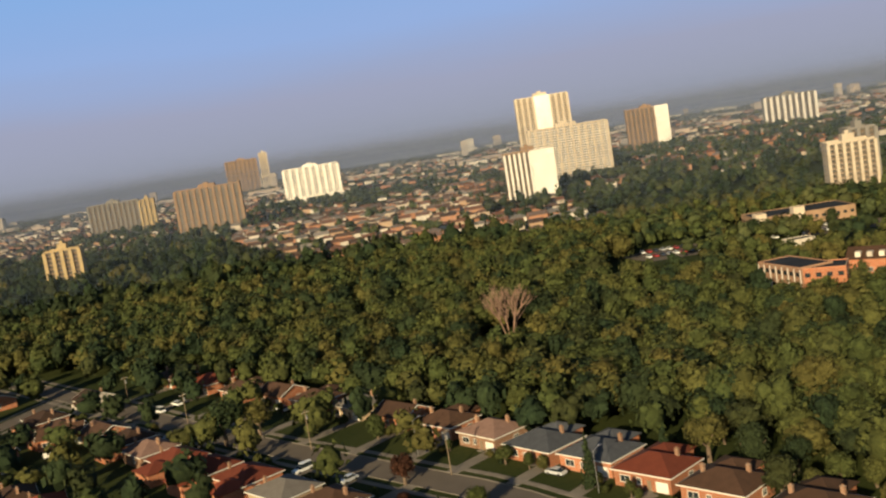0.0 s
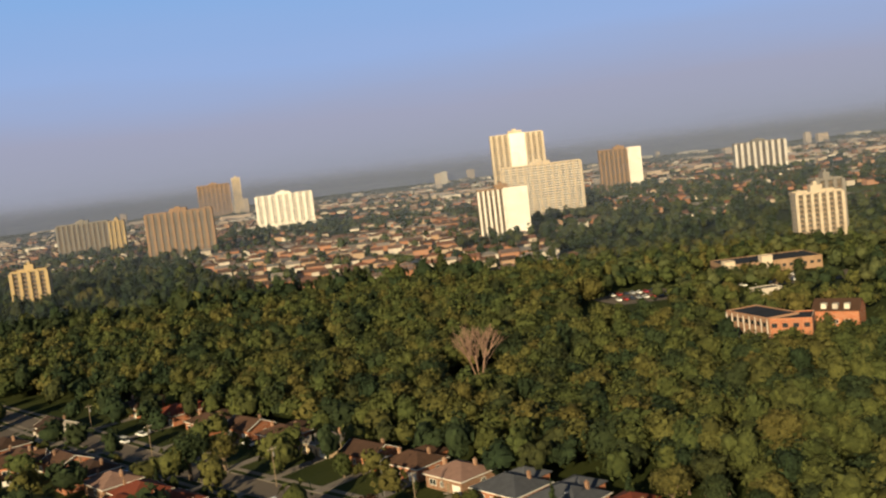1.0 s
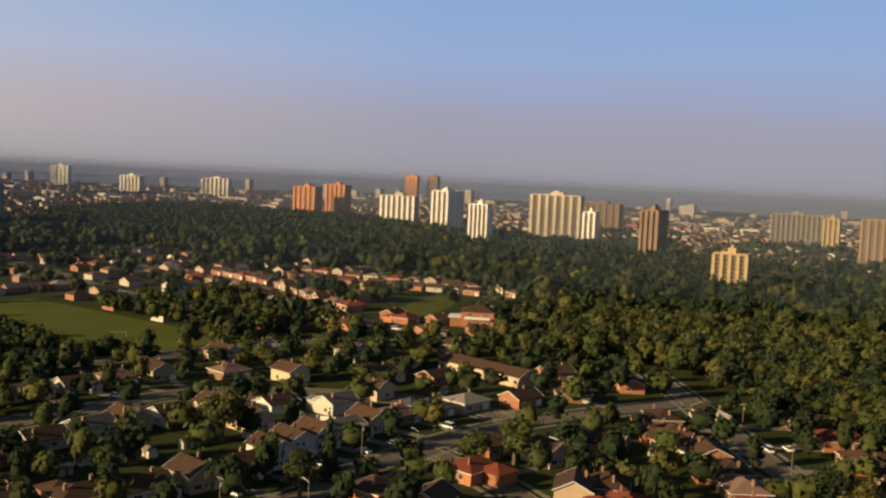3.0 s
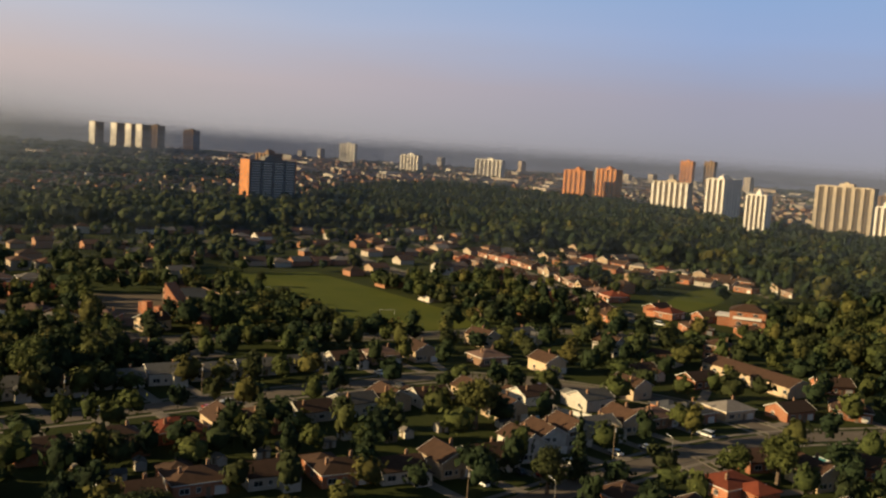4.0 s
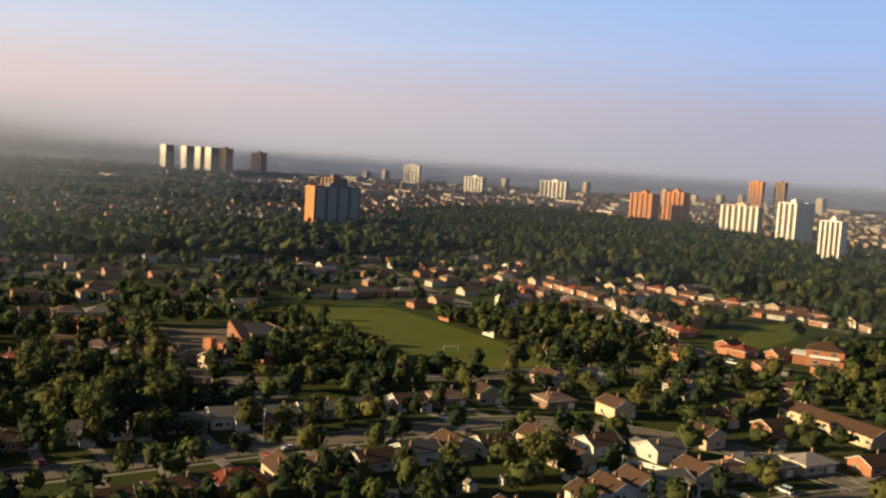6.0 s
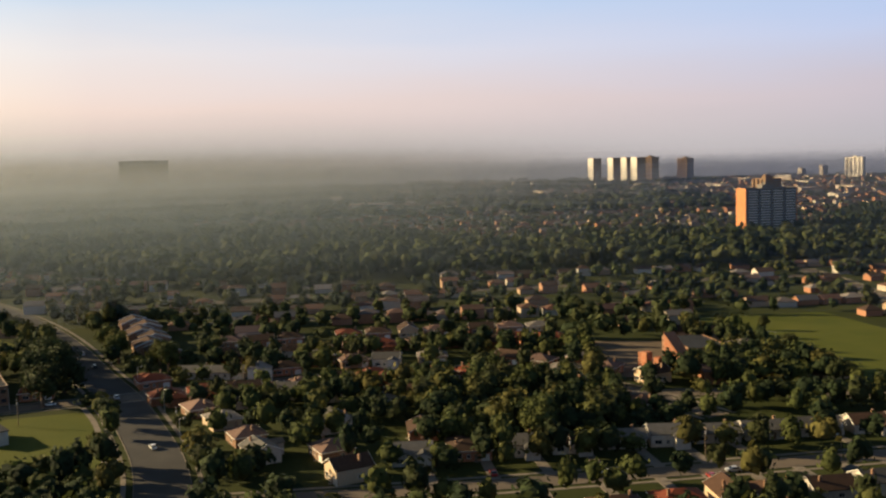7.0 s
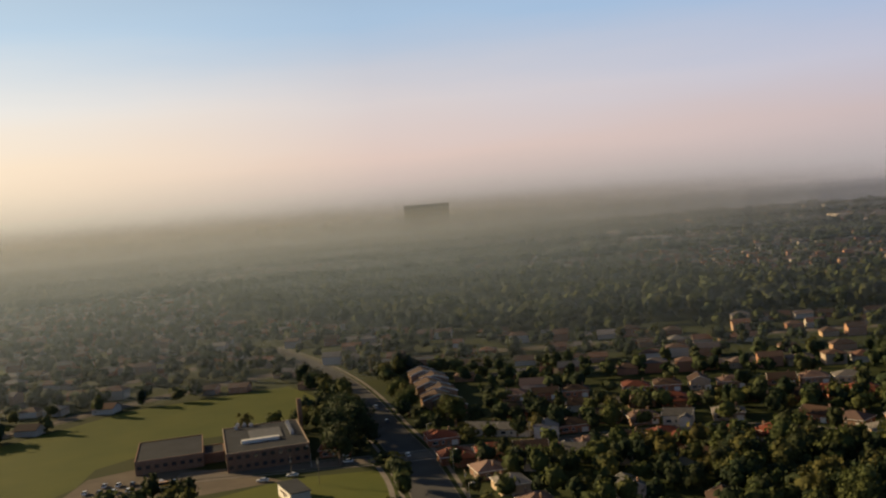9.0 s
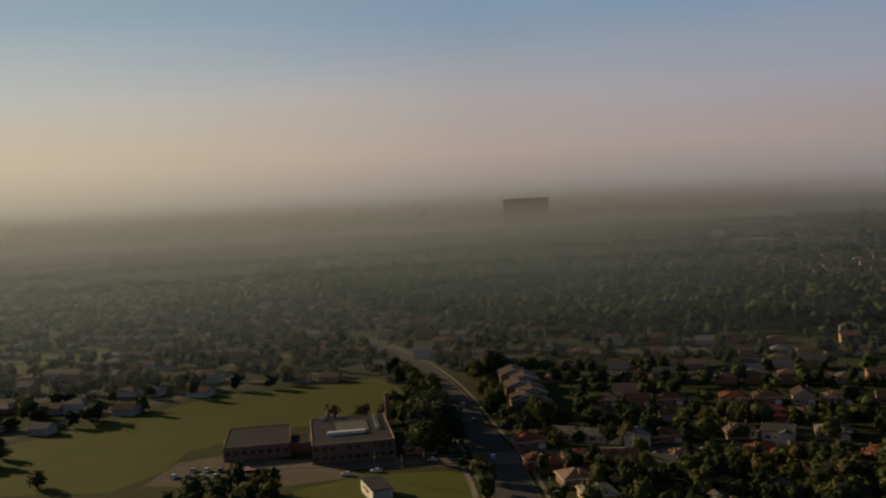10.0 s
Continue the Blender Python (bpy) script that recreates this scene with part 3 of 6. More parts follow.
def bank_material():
    """Glowing backdrop: far land in haze, and the haze above it, are painted into its emission."""
    m = bpy.data.materials.new("glowing_haze_backdrop")
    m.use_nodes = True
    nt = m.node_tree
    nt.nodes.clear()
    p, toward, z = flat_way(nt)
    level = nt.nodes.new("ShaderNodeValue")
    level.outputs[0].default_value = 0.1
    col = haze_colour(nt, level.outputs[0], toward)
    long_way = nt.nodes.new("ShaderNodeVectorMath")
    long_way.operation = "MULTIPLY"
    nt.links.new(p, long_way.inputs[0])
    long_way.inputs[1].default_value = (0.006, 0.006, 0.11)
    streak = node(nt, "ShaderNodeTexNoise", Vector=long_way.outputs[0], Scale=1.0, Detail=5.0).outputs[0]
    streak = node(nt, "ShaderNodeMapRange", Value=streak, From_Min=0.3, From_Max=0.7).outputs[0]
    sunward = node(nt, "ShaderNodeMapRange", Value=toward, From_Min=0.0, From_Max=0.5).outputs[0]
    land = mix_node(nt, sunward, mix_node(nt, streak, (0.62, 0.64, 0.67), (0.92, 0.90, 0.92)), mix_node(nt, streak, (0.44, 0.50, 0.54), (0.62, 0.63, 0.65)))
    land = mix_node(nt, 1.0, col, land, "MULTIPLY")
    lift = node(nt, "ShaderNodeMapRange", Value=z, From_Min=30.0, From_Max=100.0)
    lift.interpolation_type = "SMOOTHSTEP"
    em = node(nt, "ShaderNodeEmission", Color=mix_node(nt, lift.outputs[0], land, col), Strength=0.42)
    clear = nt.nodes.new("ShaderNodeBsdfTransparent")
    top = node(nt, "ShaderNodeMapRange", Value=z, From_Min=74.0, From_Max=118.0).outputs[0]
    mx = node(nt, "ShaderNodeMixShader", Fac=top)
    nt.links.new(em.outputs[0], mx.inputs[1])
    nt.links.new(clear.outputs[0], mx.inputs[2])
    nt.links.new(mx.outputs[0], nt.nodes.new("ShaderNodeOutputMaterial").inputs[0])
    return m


def haze_wall(name, r, yaw0, yaw1, top, mat, label):
    """An upright curtain round the place at one distance, from one compass yaw to another."""
    s = Shape()
    n = int((yaw1 - yaw0) / 2)
    for k in range(n + 1):
        a = radians(yaw0 + (yaw1 - yaw0) * k / n)
        s.v += [(-math.sin(a) * r, math.cos(a) * r, z) for z in (-3.0, top)]
    s.f = [(2 * k, 2 * k + 2, 2 * k + 3, 2 * k + 1) for k in range(n)]
    structure(name, s, mat, label, "haze")


haze_wall("backdrop", 4150, 0, 360, 120, bank_material(), "glowing backdrop painted as grey and rose far haze")
# Two streak tints; the paler one paints in brighter haze beyond 1300 m.
STREAK_HAZE = [haze_stand_in("haze_streaks", c) for c in ((0.115, 0.14, 0.18), (0.19, 0.21, 0.26))]
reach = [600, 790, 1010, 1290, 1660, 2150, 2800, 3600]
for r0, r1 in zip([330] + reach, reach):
    haze_curtain(r1, r1 - r0, STREAK_HAZE[r1 > 1300])
# Added sheets imitate haze; their colour pales with distance to paint it brighter far off.
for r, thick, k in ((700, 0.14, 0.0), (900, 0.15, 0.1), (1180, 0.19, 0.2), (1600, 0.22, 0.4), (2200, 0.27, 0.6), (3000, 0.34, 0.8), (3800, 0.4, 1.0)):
    haze_wall("backdrop", r, 68, 170, 150, haze_stand_in("haze_sheet", (0.065 + 0.13 * k, 0.09 + 0.10 * k, 0.11 + 0.08 * k), thick), "upright see-through sheets standing in for thick evening haze")

# ---- trees ----
bm = bmesh.new()
bmesh.ops.create_icosphere(bm, subdivisions=2, radius=1.0)
BALL_V = np.array([v.co[:] for v in bm.verts])
BALL_F = np.array([[v.index for v in f.verts] for f in bm.faces])
bm.free()
bm = bmesh.new()
bmesh.ops.create_icosphere(bm, subdivisions=1, radius=1.0)
PEB_V = np.array([v.co[:] for v in bm.verts])
PEB_F = np.array([[v.index for v in f.verts] for f in bm.faces])
bm.free()
GOLD = (1 + math.sqrt(5)) / 2
SEED_V = np.array([(0, s, t * GOLD) for s in (-1, 1) for t in (-1, 1)] + [(s, t * GOLD, 0) for s in (-1, 1) for t in (-1, 1)] + [(t * GOLD, 0, s) for s in (-1, 1) for t in (-1, 1)]) / math.sqrt(1 + GOLD * GOLD)
SEED_F = np.array([(i, j, k) for i in range(12) for j in range(i + 1, 12) for k in range(j + 1, 12)
                   if max(np.linalg.norm(SEED_V[i] - SEED_V[j]), np.linalg.norm(SEED_V[j] - SEED_V[k]), np.linalg.norm(SEED_V[i] - SEED_V[k])) < 1.2])
SEED_F = np.array([f if np.dot(np.cross(SEED_V[f[1]] - SEED_V[f[0]], SEED_V[f[2]] - SEED_V[f[0]]), SEED_V[f[0]]) > 0 else f[::-1] for f in SEED_F])


def crown(rng, rx, rz, lobes, leaves, leaf, ball=(PEB_V, PEB_F), cone=False, hull=0.8):
    """Uneven crown about the origin: boughs as ragged lobes, hidden by loose leaf clumps that stand out from them."""
    co, tri, n, centres = [], [], 0, []
    for i in range(lobes):
        if cone:
            h = (i + 0.5) / lobes
            r = np.array([rx * (1.05 - h) * 0.9, rx * (1.05 - h) * 0.9, rz / lobes * 1.7])
            p = np.array([*rng.normal(0, 0.05 * rx, 2), (2 * h - 1) * rz])
        else:
            a, h = rng.uniform(0, math.tau), rng.uniform(-0.7, 0.95)
            q = math.sqrt(max(0.0, 1 - h * h)) * rng.uniform(0.35, 0.62)
            p = np.array([math.cos(a) * q * rx, math.sin(a) * q * rx, h * rz * 0.62])
            if i == 0:
                p *= 0.1
            s = rng.uniform(0.30, 0.48) if i else 0.80
            r = np.array([rx * s, rx * s * rng.uniform(0.8, 1.2), rz * s * rng.uniform(0.7, 1.1)])
        v = ball[0] * (1 + rng.uniform(-0.2, 0.15, (len(ball[0]), 1))) * r * hull + p
        co.append(v)
        tri.append(ball[1] + n)
        n += len(v)
        centres.append((p, r))
    size = np.array([c[1][0] * c[1][2] for c in centres])
    k = rng.choice(lobes, leaves, p=size / size.sum())
    d = rng.normal(size=(leaves, 3)) + [0, 0, 0.25]
    d /= np.linalg.norm(d, axis=1)[:, None]
    c = np.array([centres[i][0] for i in k]) + d * np.array([centres[i][1] for i in k]) * rng.uniform(0.72, 1.12, (leaves, 1))
    d = d + rng.normal(size=(leaves, 3)) * 0.35
    a = np.cross(d, rng.normal(size=(leaves, 3)))
    a /= np.linalg.norm(a, axis=1)[:, None] + 1e-9
    b = np.cross(d, a) + d * rng.uniform(-0.5, 0.5, (leaves, 1))
    s = leaf * rng.uniform(0.5, 1.4, (leaves, 1))
    quad = np.stack([c - a * s, c - b * s * 0.7, c + a * s * rng.uniform(0.5, 1, (leaves, 1)), c + b * s * 0.8], 1).reshape(-1, 3)
    i = np.arange(leaves)[:, None] * 4 + n
    co.append(quad)
    tri += [i + [0, 1, 2], i + [0, 2, 3]]
    return np.concatenate(co), np.concatenate(tri)


def trunk_shape(rng, h, r, reach):
    s = Shape()
    s.tube((0, 0, -0.2), (0, 0, h * 0.55), r, r * 0.7, 7)
    s.tube((0, 0, h * 0.55), (rng.uniform(-.4, .4), rng.uniform(-.4, .4), h), r * 0.7, r * 0.25, 6)
    for k in range(5):
        a = k * 1.3 + rng.uniform(0, 1)
        z = h * rng.uniform(0.4, 0.7)
        s.tube((0, 0, z), (math.cos(a) * reach * 0.6, math.sin(a) * reach * 0.6, z + reach * 0.6), r * 0.4, r * 0.12, 5)
    return s


TREE_KINDS = []  # (prototype, radius)


def tree_kind(name, seed, rx, rz, base, lobes, leaves, leaf, mat, label, cone=False):
    rng = np.random.default_rng(seed)
    base *= 0.5
    co, tri = crown(rng, rx, rz, lobes, leaves, leaf, cone=cone, hull=0.74)
    co = co + [0, 0, base + rz]
    t = thing(name, pose(0, 0, -500), label, "tree")
    part("trunk", trunk_shape(rng, base + rz, 0.09 * rx + 0.1, rx), BARK, t)
    me = tri_mesh("crown", co, tri, mat, np.full(len(tri), rng.uniform(0, 1)))
    part("crown", me, mat, t)
    TREE_KINDS.append(t)
    return t


BROAD = [tree_kind("broadleaf_tree", 10 + i, rx, rz, base, 9, 1120, 0.34, LEAF, "broad green leafy tree in a garden")
         for i, (rx, rz, base) in enumerate([(4.2, 4.0, 2.0), (5.0, 5.2, 2.2), (3.2, 4.2, 1.6), (5.8, 5.0, 2.5), (2.6, 3.0, 1.2)])]
DARK = [tree_kind("maple_tree", 30 + i, rx, rz, base, 9, 1120, 0.34, LEAF_DARK, "dense dark green maple tree beside a house")
        for i, (rx, rz, base) in enumerate([(4.6, 4.6, 2.0), (5.4, 5.6, 2.2)])]
PLUM = tree_kind("plum_tree", 40, 3.4, 3.2, 1.4, 8, 800, 0.3, LEAF_RED, "dark purple-leaved plum tree beside the street")
SPRUCE = [tree_kind("spruce_tree", 50 + i, rx, rz, 0.8, 9, 800, 0.32, LEAF_DARK, "tall narrow dark spruce tree", cone=True)
          for i, (rx, rz) in enumerate([(2.4, 6.0), (2.0, 4.6)])]
BUSH = tree_kind("round_bush", 60, 2.2, 1.9, 0.0, 6, 300, 0.32, LEAF, "rounded green bush on the grass")


def stuff_trees(name, xs, ys, seed, lobes, leaves, leaf, mat, label, size, tall, ball=(PEB_V, PEB_F), flat=1.0):
    """Many trees in one mesh: variants of a crown turned, scaled and tinted one by one."""
    rng = np.random.default_rng(seed)
    kinds = [crown(rng, 1.0, 1.0, lobes, leaves, leaf, ball) for _ in range(10)]
    co, tri, tint, n = [], [], [], 0
    for x, y in zip(xs, ys):
        v, f = kinds[rng.integers(0, 10)]
        a, r = rng.uniform(0, math.tau), size * rng.uniform(0.75, 1.25)
        h = tall * rng.uniform(0.7, 1.25)
        m = np.array([[math.cos(a), -math.sin(a), 0], [math.sin(a), math.cos(a), 0], [0, 0, 1]])
        w = (v @ m.T) * [r, r, h * 0.5] + [x, y, h * 0.55 * flat]
        co.append(w)
        tri.append(f + n)
        tint.append(np.full(len(f), rng.uniform(0, 1)))
        n += len(w)
    if not co:
        return None
    me = tri_mesh(name, np.concatenate(co), np.concatenate(tri), mat, np.concatenate(tint))
    return tagged(new(name, me), label, "woods", kind="stuff")


def spread(poly, gap, seed, keep=None):
    """Points at about that gap inside a polygon."""
    rng = np.random.default_rng(seed)
    px, py = zip(*poly)
    gx, gy = np.meshgrid(np.arange(min(px), max(px), gap), np.arange(min(py), max(py), gap))
    gx = (gx + rng.uniform(-.45, .45, gx.shape) * gap).ravel()
    gy = (gy + rng.uniform(-.45, .45, gy.shape) * gap).ravel()
    ok = inside(gx, gy, poly)
    return gx[ok], gy[ok]


def clear_of(xs, ys, gap=4.0):
    ok = ~blocked(xs, ys, gap)
    return xs[ok], ys[ok]


# ravine woods: dense near, coarser with distance
xs, ys = clear_of(*spread(RAVINE, 7.0, 1))
dead = (np.hypot(xs - 7, ys - 327) < 12) | ((np.abs(xs - 6) < 9) & (ys > 300) & (ys < 327))
dead |= inside(xs, ys, [(46, 388), (118, 376), (128, 450), (60, 452)])  # trees left out so the camera sees the lot
xs, ys = xs[~dead], ys[~dead]
r = np.hypot(xs, ys)
pick = np.random.default_rng(3).uniform(0, 1, len(xs))
thin = np.random.default_rng(4).uniform(0, 1, len(xs))
near, mid, far = r < 400, (r >= 400) & (r < 560), (r >= 560) & (thin < 0.5)
for k, (lo, hi, mat) in enumerate([(0.0, 0.7, LEAF), (0.7, 1.01, LEAF_DARK)]):
    own = (pick >= lo) & (pick < hi)
    own_far = (pick < 0.2) if k == 0 else (pick >= 0.2)
    stuff_trees("ravine_woods", xs[near & own], ys[near & own], 70 + k, 4, 250, 0.105, mat, "dense mixed green ravine woods", 6.0, 11.0)
    stuff_trees("ravine_woods", xs[mid & own], ys[mid & own], 80 + k, 3, 110, 0.13, mat, "dense mixed green ravine woods", 6.2, 13.0)
    stuff_trees("far_woods", xs[far & own_far], ys[far & own_far], 90 + k, 2, 26, 0.22, mat, "distant dense green woods", 7.6, 19.0, ball=(SEED_V, SEED_F))
xs, ys = spread(WEST_WOOD, 17.5, 5)
ok = np.hypot(xs, ys) < 1560
xs, ys = xs[ok], ys[ok]
pick = np.random.default_rng(6).uniform(0, 1, len(xs))
for k, (lo, hi, mat) in enumerate([(0.0, 0.6, LEAF_HAZED), (0.6, 1.01, LEAF_DARK)]):
    own = (pick >= lo) & (pick < hi)
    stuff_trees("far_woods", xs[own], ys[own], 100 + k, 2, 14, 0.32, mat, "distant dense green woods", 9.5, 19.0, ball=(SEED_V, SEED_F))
# woods fading into the haze on the sunny side
xs, ys = spread([(-1500, 700), (-3900, 900), (-4050, -350), (-3400, -1900), (-1900, -3300), (-600, -1400), (-900, -1150), (-1350, -780), (-1560, 0)], 33.0, 7)
r = np.hypot(xs, ys)
ok = (r > 1450) & (r < 4050) & (np.random.default_rng(15).uniform(0, 1, len(r)) < 1.25 - r / 3600) & ~((np.sin(xs * 0.006) * np.sin(ys * 0.008 + 1) > 0.55) & (r > 1800))
xs, ys = xs[ok], ys[ok]
pick = np.random.default_rng(8).uniform(0, 1, len(xs))
for k, own in enumerate((pick < 0.5, pick >= 0.5)):
    stuff_trees("far_woods", xs[own], ys[own], 104 + k, 2, 8, 0.34, (LEAF_HAZED, LEAF_DARK)[k], "distant dense green woods", 16.0, 17.0, ball=(SEED_V, SEED_F))
# trees round the plaza and the eastern towers
xs, ys = spread([(60, 330), (330, 330), (420, 640), (60, 640)], 10.5, 8)
ok = ~blocked(xs, ys, 2.0) & ~inside(xs, ys, RAVINE)
for a, b in ((219, 575), (228, 528), (252, 452)):
    ok &= np.hypot(xs - a, ys - b) > 23
ok &= ~(inside(xs, ys, [(118, 405), (205, 395), (205, 478), (125, 478)]) & (np.sin(xs * 3) * np.sin(ys * 5) < 0.35))
stuff_trees("garden_trees", xs[ok], ys[ok], 110, 2, 36, 0.24, LEAF, "leafy trees round the plaza and towers", 4.6, 9.5)
# belt of trees before the farthest towers
xs, ys = spread([(-3030, 700), (-3120, 700), (-3320, 1240), (-3230, 1240)], 15.0, 9)
stuff_trees("far_woods", xs, ys, 112, 2, 8, 0.34, LEAF_HAZED, "distant dense green woods", 10.0, 13.0, ball=(SEED_V, SEED_F))

# ---- houses ----


def window(parent, x, z, w, h, face):
    """A window with frame and sill on a wall; face is the pose of that wall's foot."""
    s = Shape().box(-w / 2, w / 2, -0.04, 0.02, -h / 2, h / 2)
    win = part("window", s, PANE, parent, at=face @ pose(x, 0, z))
    fr = Shape()
    for x0, x1, z0, z1 in ((-w / 2 - 0.09, w / 2 + 0.09, h / 2, h / 2 + 0.1), (-w / 2 - 0.09, -w / 2, -h / 2, h / 2), (w / 2, w / 2 + 0.09, -h / 2, h / 2), (-0.03, 0.03, -h / 2, h / 2)):
        fr.box(x0, x1, -0.08, 0.01, z0, z1)
    fr.box(-w / 2 - 0.12, w / 2 + 0.12, -0.14, 0.01, -h / 2 - 0.1, -h / 2)
    part("window_frame", fr, TRIM, win)


def barge_boards(w, d, h, rise, over, m=None, thick=0.24):
    """White boards up the two gable edges of a roof, each one bent piece."""
    made = []
    drop = rise * over / (d / 2)
    b = d / 2 + over
    for s in (-1, 1):
        e = s * (w / 2 + over + 0.03)
        line = [(-b, h - drop), (0, h + rise), (b, h - drop)]
        vs = [(x, y, z + up) for y, z in line for x, up in ((e - .04, 0), (e + .04, 0), (e + .04, thick), (e - .04, thick))]
        fs = [(i * 4 + k, i * 4 + (k + 1) % 4, (i + 1) * 4 + (k + 1) % 4, (i + 1) * 4 + k) for i in range(2) for k in range(4)] + [(0, 1, 2, 3), (8, 9, 10, 11)]
        made.append(("barge_board", Shape().add(vs, fs, m)))
    return made


def house_kind(label, w, d, h, rise, roof, wall, roof_mat, garage=True, chimney=1, floors=1, wing=0.0, over=0.5, rear=0.0):
    t = thing("house", pose(0, 0, -600), label, "house")
    walls, top, trim = Shape(), Shape(), Shape()
    if roof == "hip":
        walls.box(-w / 2, w / 2, -d / 2, d / 2, -0.3, h)
        top.hip(w, d, h, rise, over)
        ring = []
        for o2, z in ((0.0, h - 0.05), (0.07, h - 0.05), (0.07, h + 0.17), (0.0, h + 0.17)):
            A, B = w / 2 + over + o2, d / 2 + over + o2
            ring.append([(-A, -B, z), (A, -B, z), (A, B, z), (-A, B, z)])
        trim.add([p for r in ring for p in r], [(i * 4 + k, i * 4 + (k + 1) % 4, (i + 1) % 4 * 4 + (k + 1) % 4, (i + 1) % 4 * 4 + k) for i in range(4) for k in range(4)])
        boards = [("fascia", trim)]
        ridge_z = h + rise
    elif roof == "gable":
        walls.gable_wall(w, d, -0.3, h, rise)
        top.gable(w, d, h, rise, over)
        boards = barge_boards(w, d, h, rise, over)
        ridge_z = h + rise
    else:  # gable towards the street
        q = pose(0, 0, 0, 0, 0, 90)
        walls.gable_wall(d, w, -0.3, h, rise, q)
        top.gable(d, w, h, rise, over, m=q)
        boards = barge_boards(d, w, h, rise, over, q)
        ridge_z = h + rise
    part("wall", walls, wall, t)
    part("roof", top, roof_mat, t)
    for n, s in boards:
        part(n, s, TRIM, t)
    if wing:
        ww, wr = Shape(), Shape()
        q = pose(w / 2 - wing / 2 - 0.3, -d / 2 - 1.2, 0, 0, 0, 90)
        ww.gable_wall(4.6, wing, -0.3, h - 0.2, wing * 0.2, q)
        wr.gable(4.6, wing, h - 0.2, wing * 0.2, 0.4, m=q)
        part("porch_wing", ww, wall, t)
        part("wing_roof", wr, roof_mat, t)
    if rear:
        q = pose(-w * 0.18, d / 2 + 1.5, 0)
        s = Shape().hip(w * 0.6, 8.0, h - 0.1, rise * 0.72, over)
        part("rear_wing", Shape().box(-w * 0.3, w * 0.3, -4, 4, -0.3, h - 0.1), wall, t, at=q)
        part("rear_roof", s, roof_mat, t, at=q)
    for k in range(chimney):
        x, y = (w * 0.28, d * 0.2) if k == 0 else (-w * 0.3, -d * 0.1)
        s = Shape().box(x - .38, x + .38, y - .3, y + .3, h * 0.6, ridge_z + 0.5)
        s.box(x - .44, x + .44, y - .36, y + .36, ridge_z + 0.5, ridge_z + 0.62)
        s.box(x - .16, x + .16, y - .13, y + .13, ridge_z + 0.62, ridge_z + 0.9)
        part("chimney", s, BRICK_BROWN, t)
    front, back = pose(0, -d / 2, 0), pose(0, d / 2, 0, 0, 0, 180)
    left, right = pose(-w / 2, 0, 0, 0, 0, -90), pose(w / 2, 0, 0, 0, 0, 90)
    for f in range(floors):
        z = 1.7 + 2.7 * f
        window(t, -w * 0.3, z, 2.2, 1.3, front)
        window(t, 0.0 if f else -w * 0.05, z, 1.1 if f else 0.9, 1.2, front)
        if f == 0:
            window(t, w * 0.1, z, 1.6, 1.2, back)
        window(t, -d * 0.15, z, 1.3, 1.2, left)
        window(t, d * 0.15, z, 1.3, 1.2, right)
    part("door", Shape().box(w * 0.09, w * 0.09 + 0.95, -d / 2 - 0.06, -d / 2 + 0.02, 0.1, 2.15), WOOD, t, "dark front door")
    part("door_step", Shape().box(w * 0.09 - 0.3, w * 0.09 + 1.25, -d / 2 - 1.1, -d / 2, -0.1, 0.12), CONCRETE, t)
    if garage and not wing:
        gs = Shape()
        for k in range(4):
            gs.box(w * 0.24, w * 0.24 + 2.7, -d / 2 - 0.05, -d / 2 + 0.02, 0.08 + k * 0.53, 0.08 + k * 0.53 + 0.5)
        part("garage_door", gs, TRIM, t, "white panelled garage door")
    return t


KINDS = {
    "hb": house_kind("orange brick bungalow with a brown hipped roof", 13, 10, 3.3, 2.3, "hip", BRICK, ROOF_BROWN, chimney=2, rear=1.0),
    "hr": house_kind("orange brick bungalow with a red hipped roof", 13, 10.5, 3.3, 2.4, "hip", BRICK, ROOF_RED, chimney=1, rear=1.0),
    "gb": house_kind("brown-roofed brick bungalow with white gable ends", 13, 9.5, 3.4, 2.2, "gable", BRICK, ROOF_BROWN, chimney=1),
    "hp": house_kind("bungalow with a pale grey hipped roof", 13, 10.5, 3.3, 2.2, "hip", BRICK_BUFF, ROOF_PALE, chimney=1),
    "hs": house_kind("brick bungalow with a dark slate-grey hipped roof", 13.5, 11, 3.3, 2.5, "hip", BRICK, ROOF_SLATE, chimney=1, rear=1.0),
    "tw": house_kind("two-storey white house with a brown gable to the street", 8.5, 11, 5.6, 2.3, "front", SIDING, ROOF_BROWN, floors=2),
    "tb": house_kind("two-storey orange brick house with a brown hipped roof", 11, 10, 5.7, 2.4, "hip", BRICK, ROOF_BROWN, floors=2),
    "lg": house_kind("long white bungalow with a grey gabled roof", 15, 9, 3.3, 2.0, "gable", SIDING, ROOF_GREY),
    "sg": house_kind("grey-roofed split-level house with white siding", 12, 9.5, 4.2, 2.1, "gable", SIDING, ROOF_GREY, wing=4.5),
    "bw": house_kind("brown-roofed white bungalow with a gabled porch wing", 12, 9.5, 3.4, 2.2, "gable", SIDING, ROOF_BROWN, wing=4.2),
    "yg": house_kind("buff brick house with a brown gable to the street", 9.5, 11.5, 4.6, 2.4, "front", BRICK_BUFF, ROOF_BROWN),
    "ht": house_kind("brown brick bungalow with a pinkish-brown hipped roof", 12.5, 10.5, 3.3, 2.3, "hip", BRICK_BROWN, shingles("pinkish_shingles", (0.11, 0.065, 0.05), (0.17, 0.105, 0.085)), chimney=2),
}
PLACED = []
copies = 0


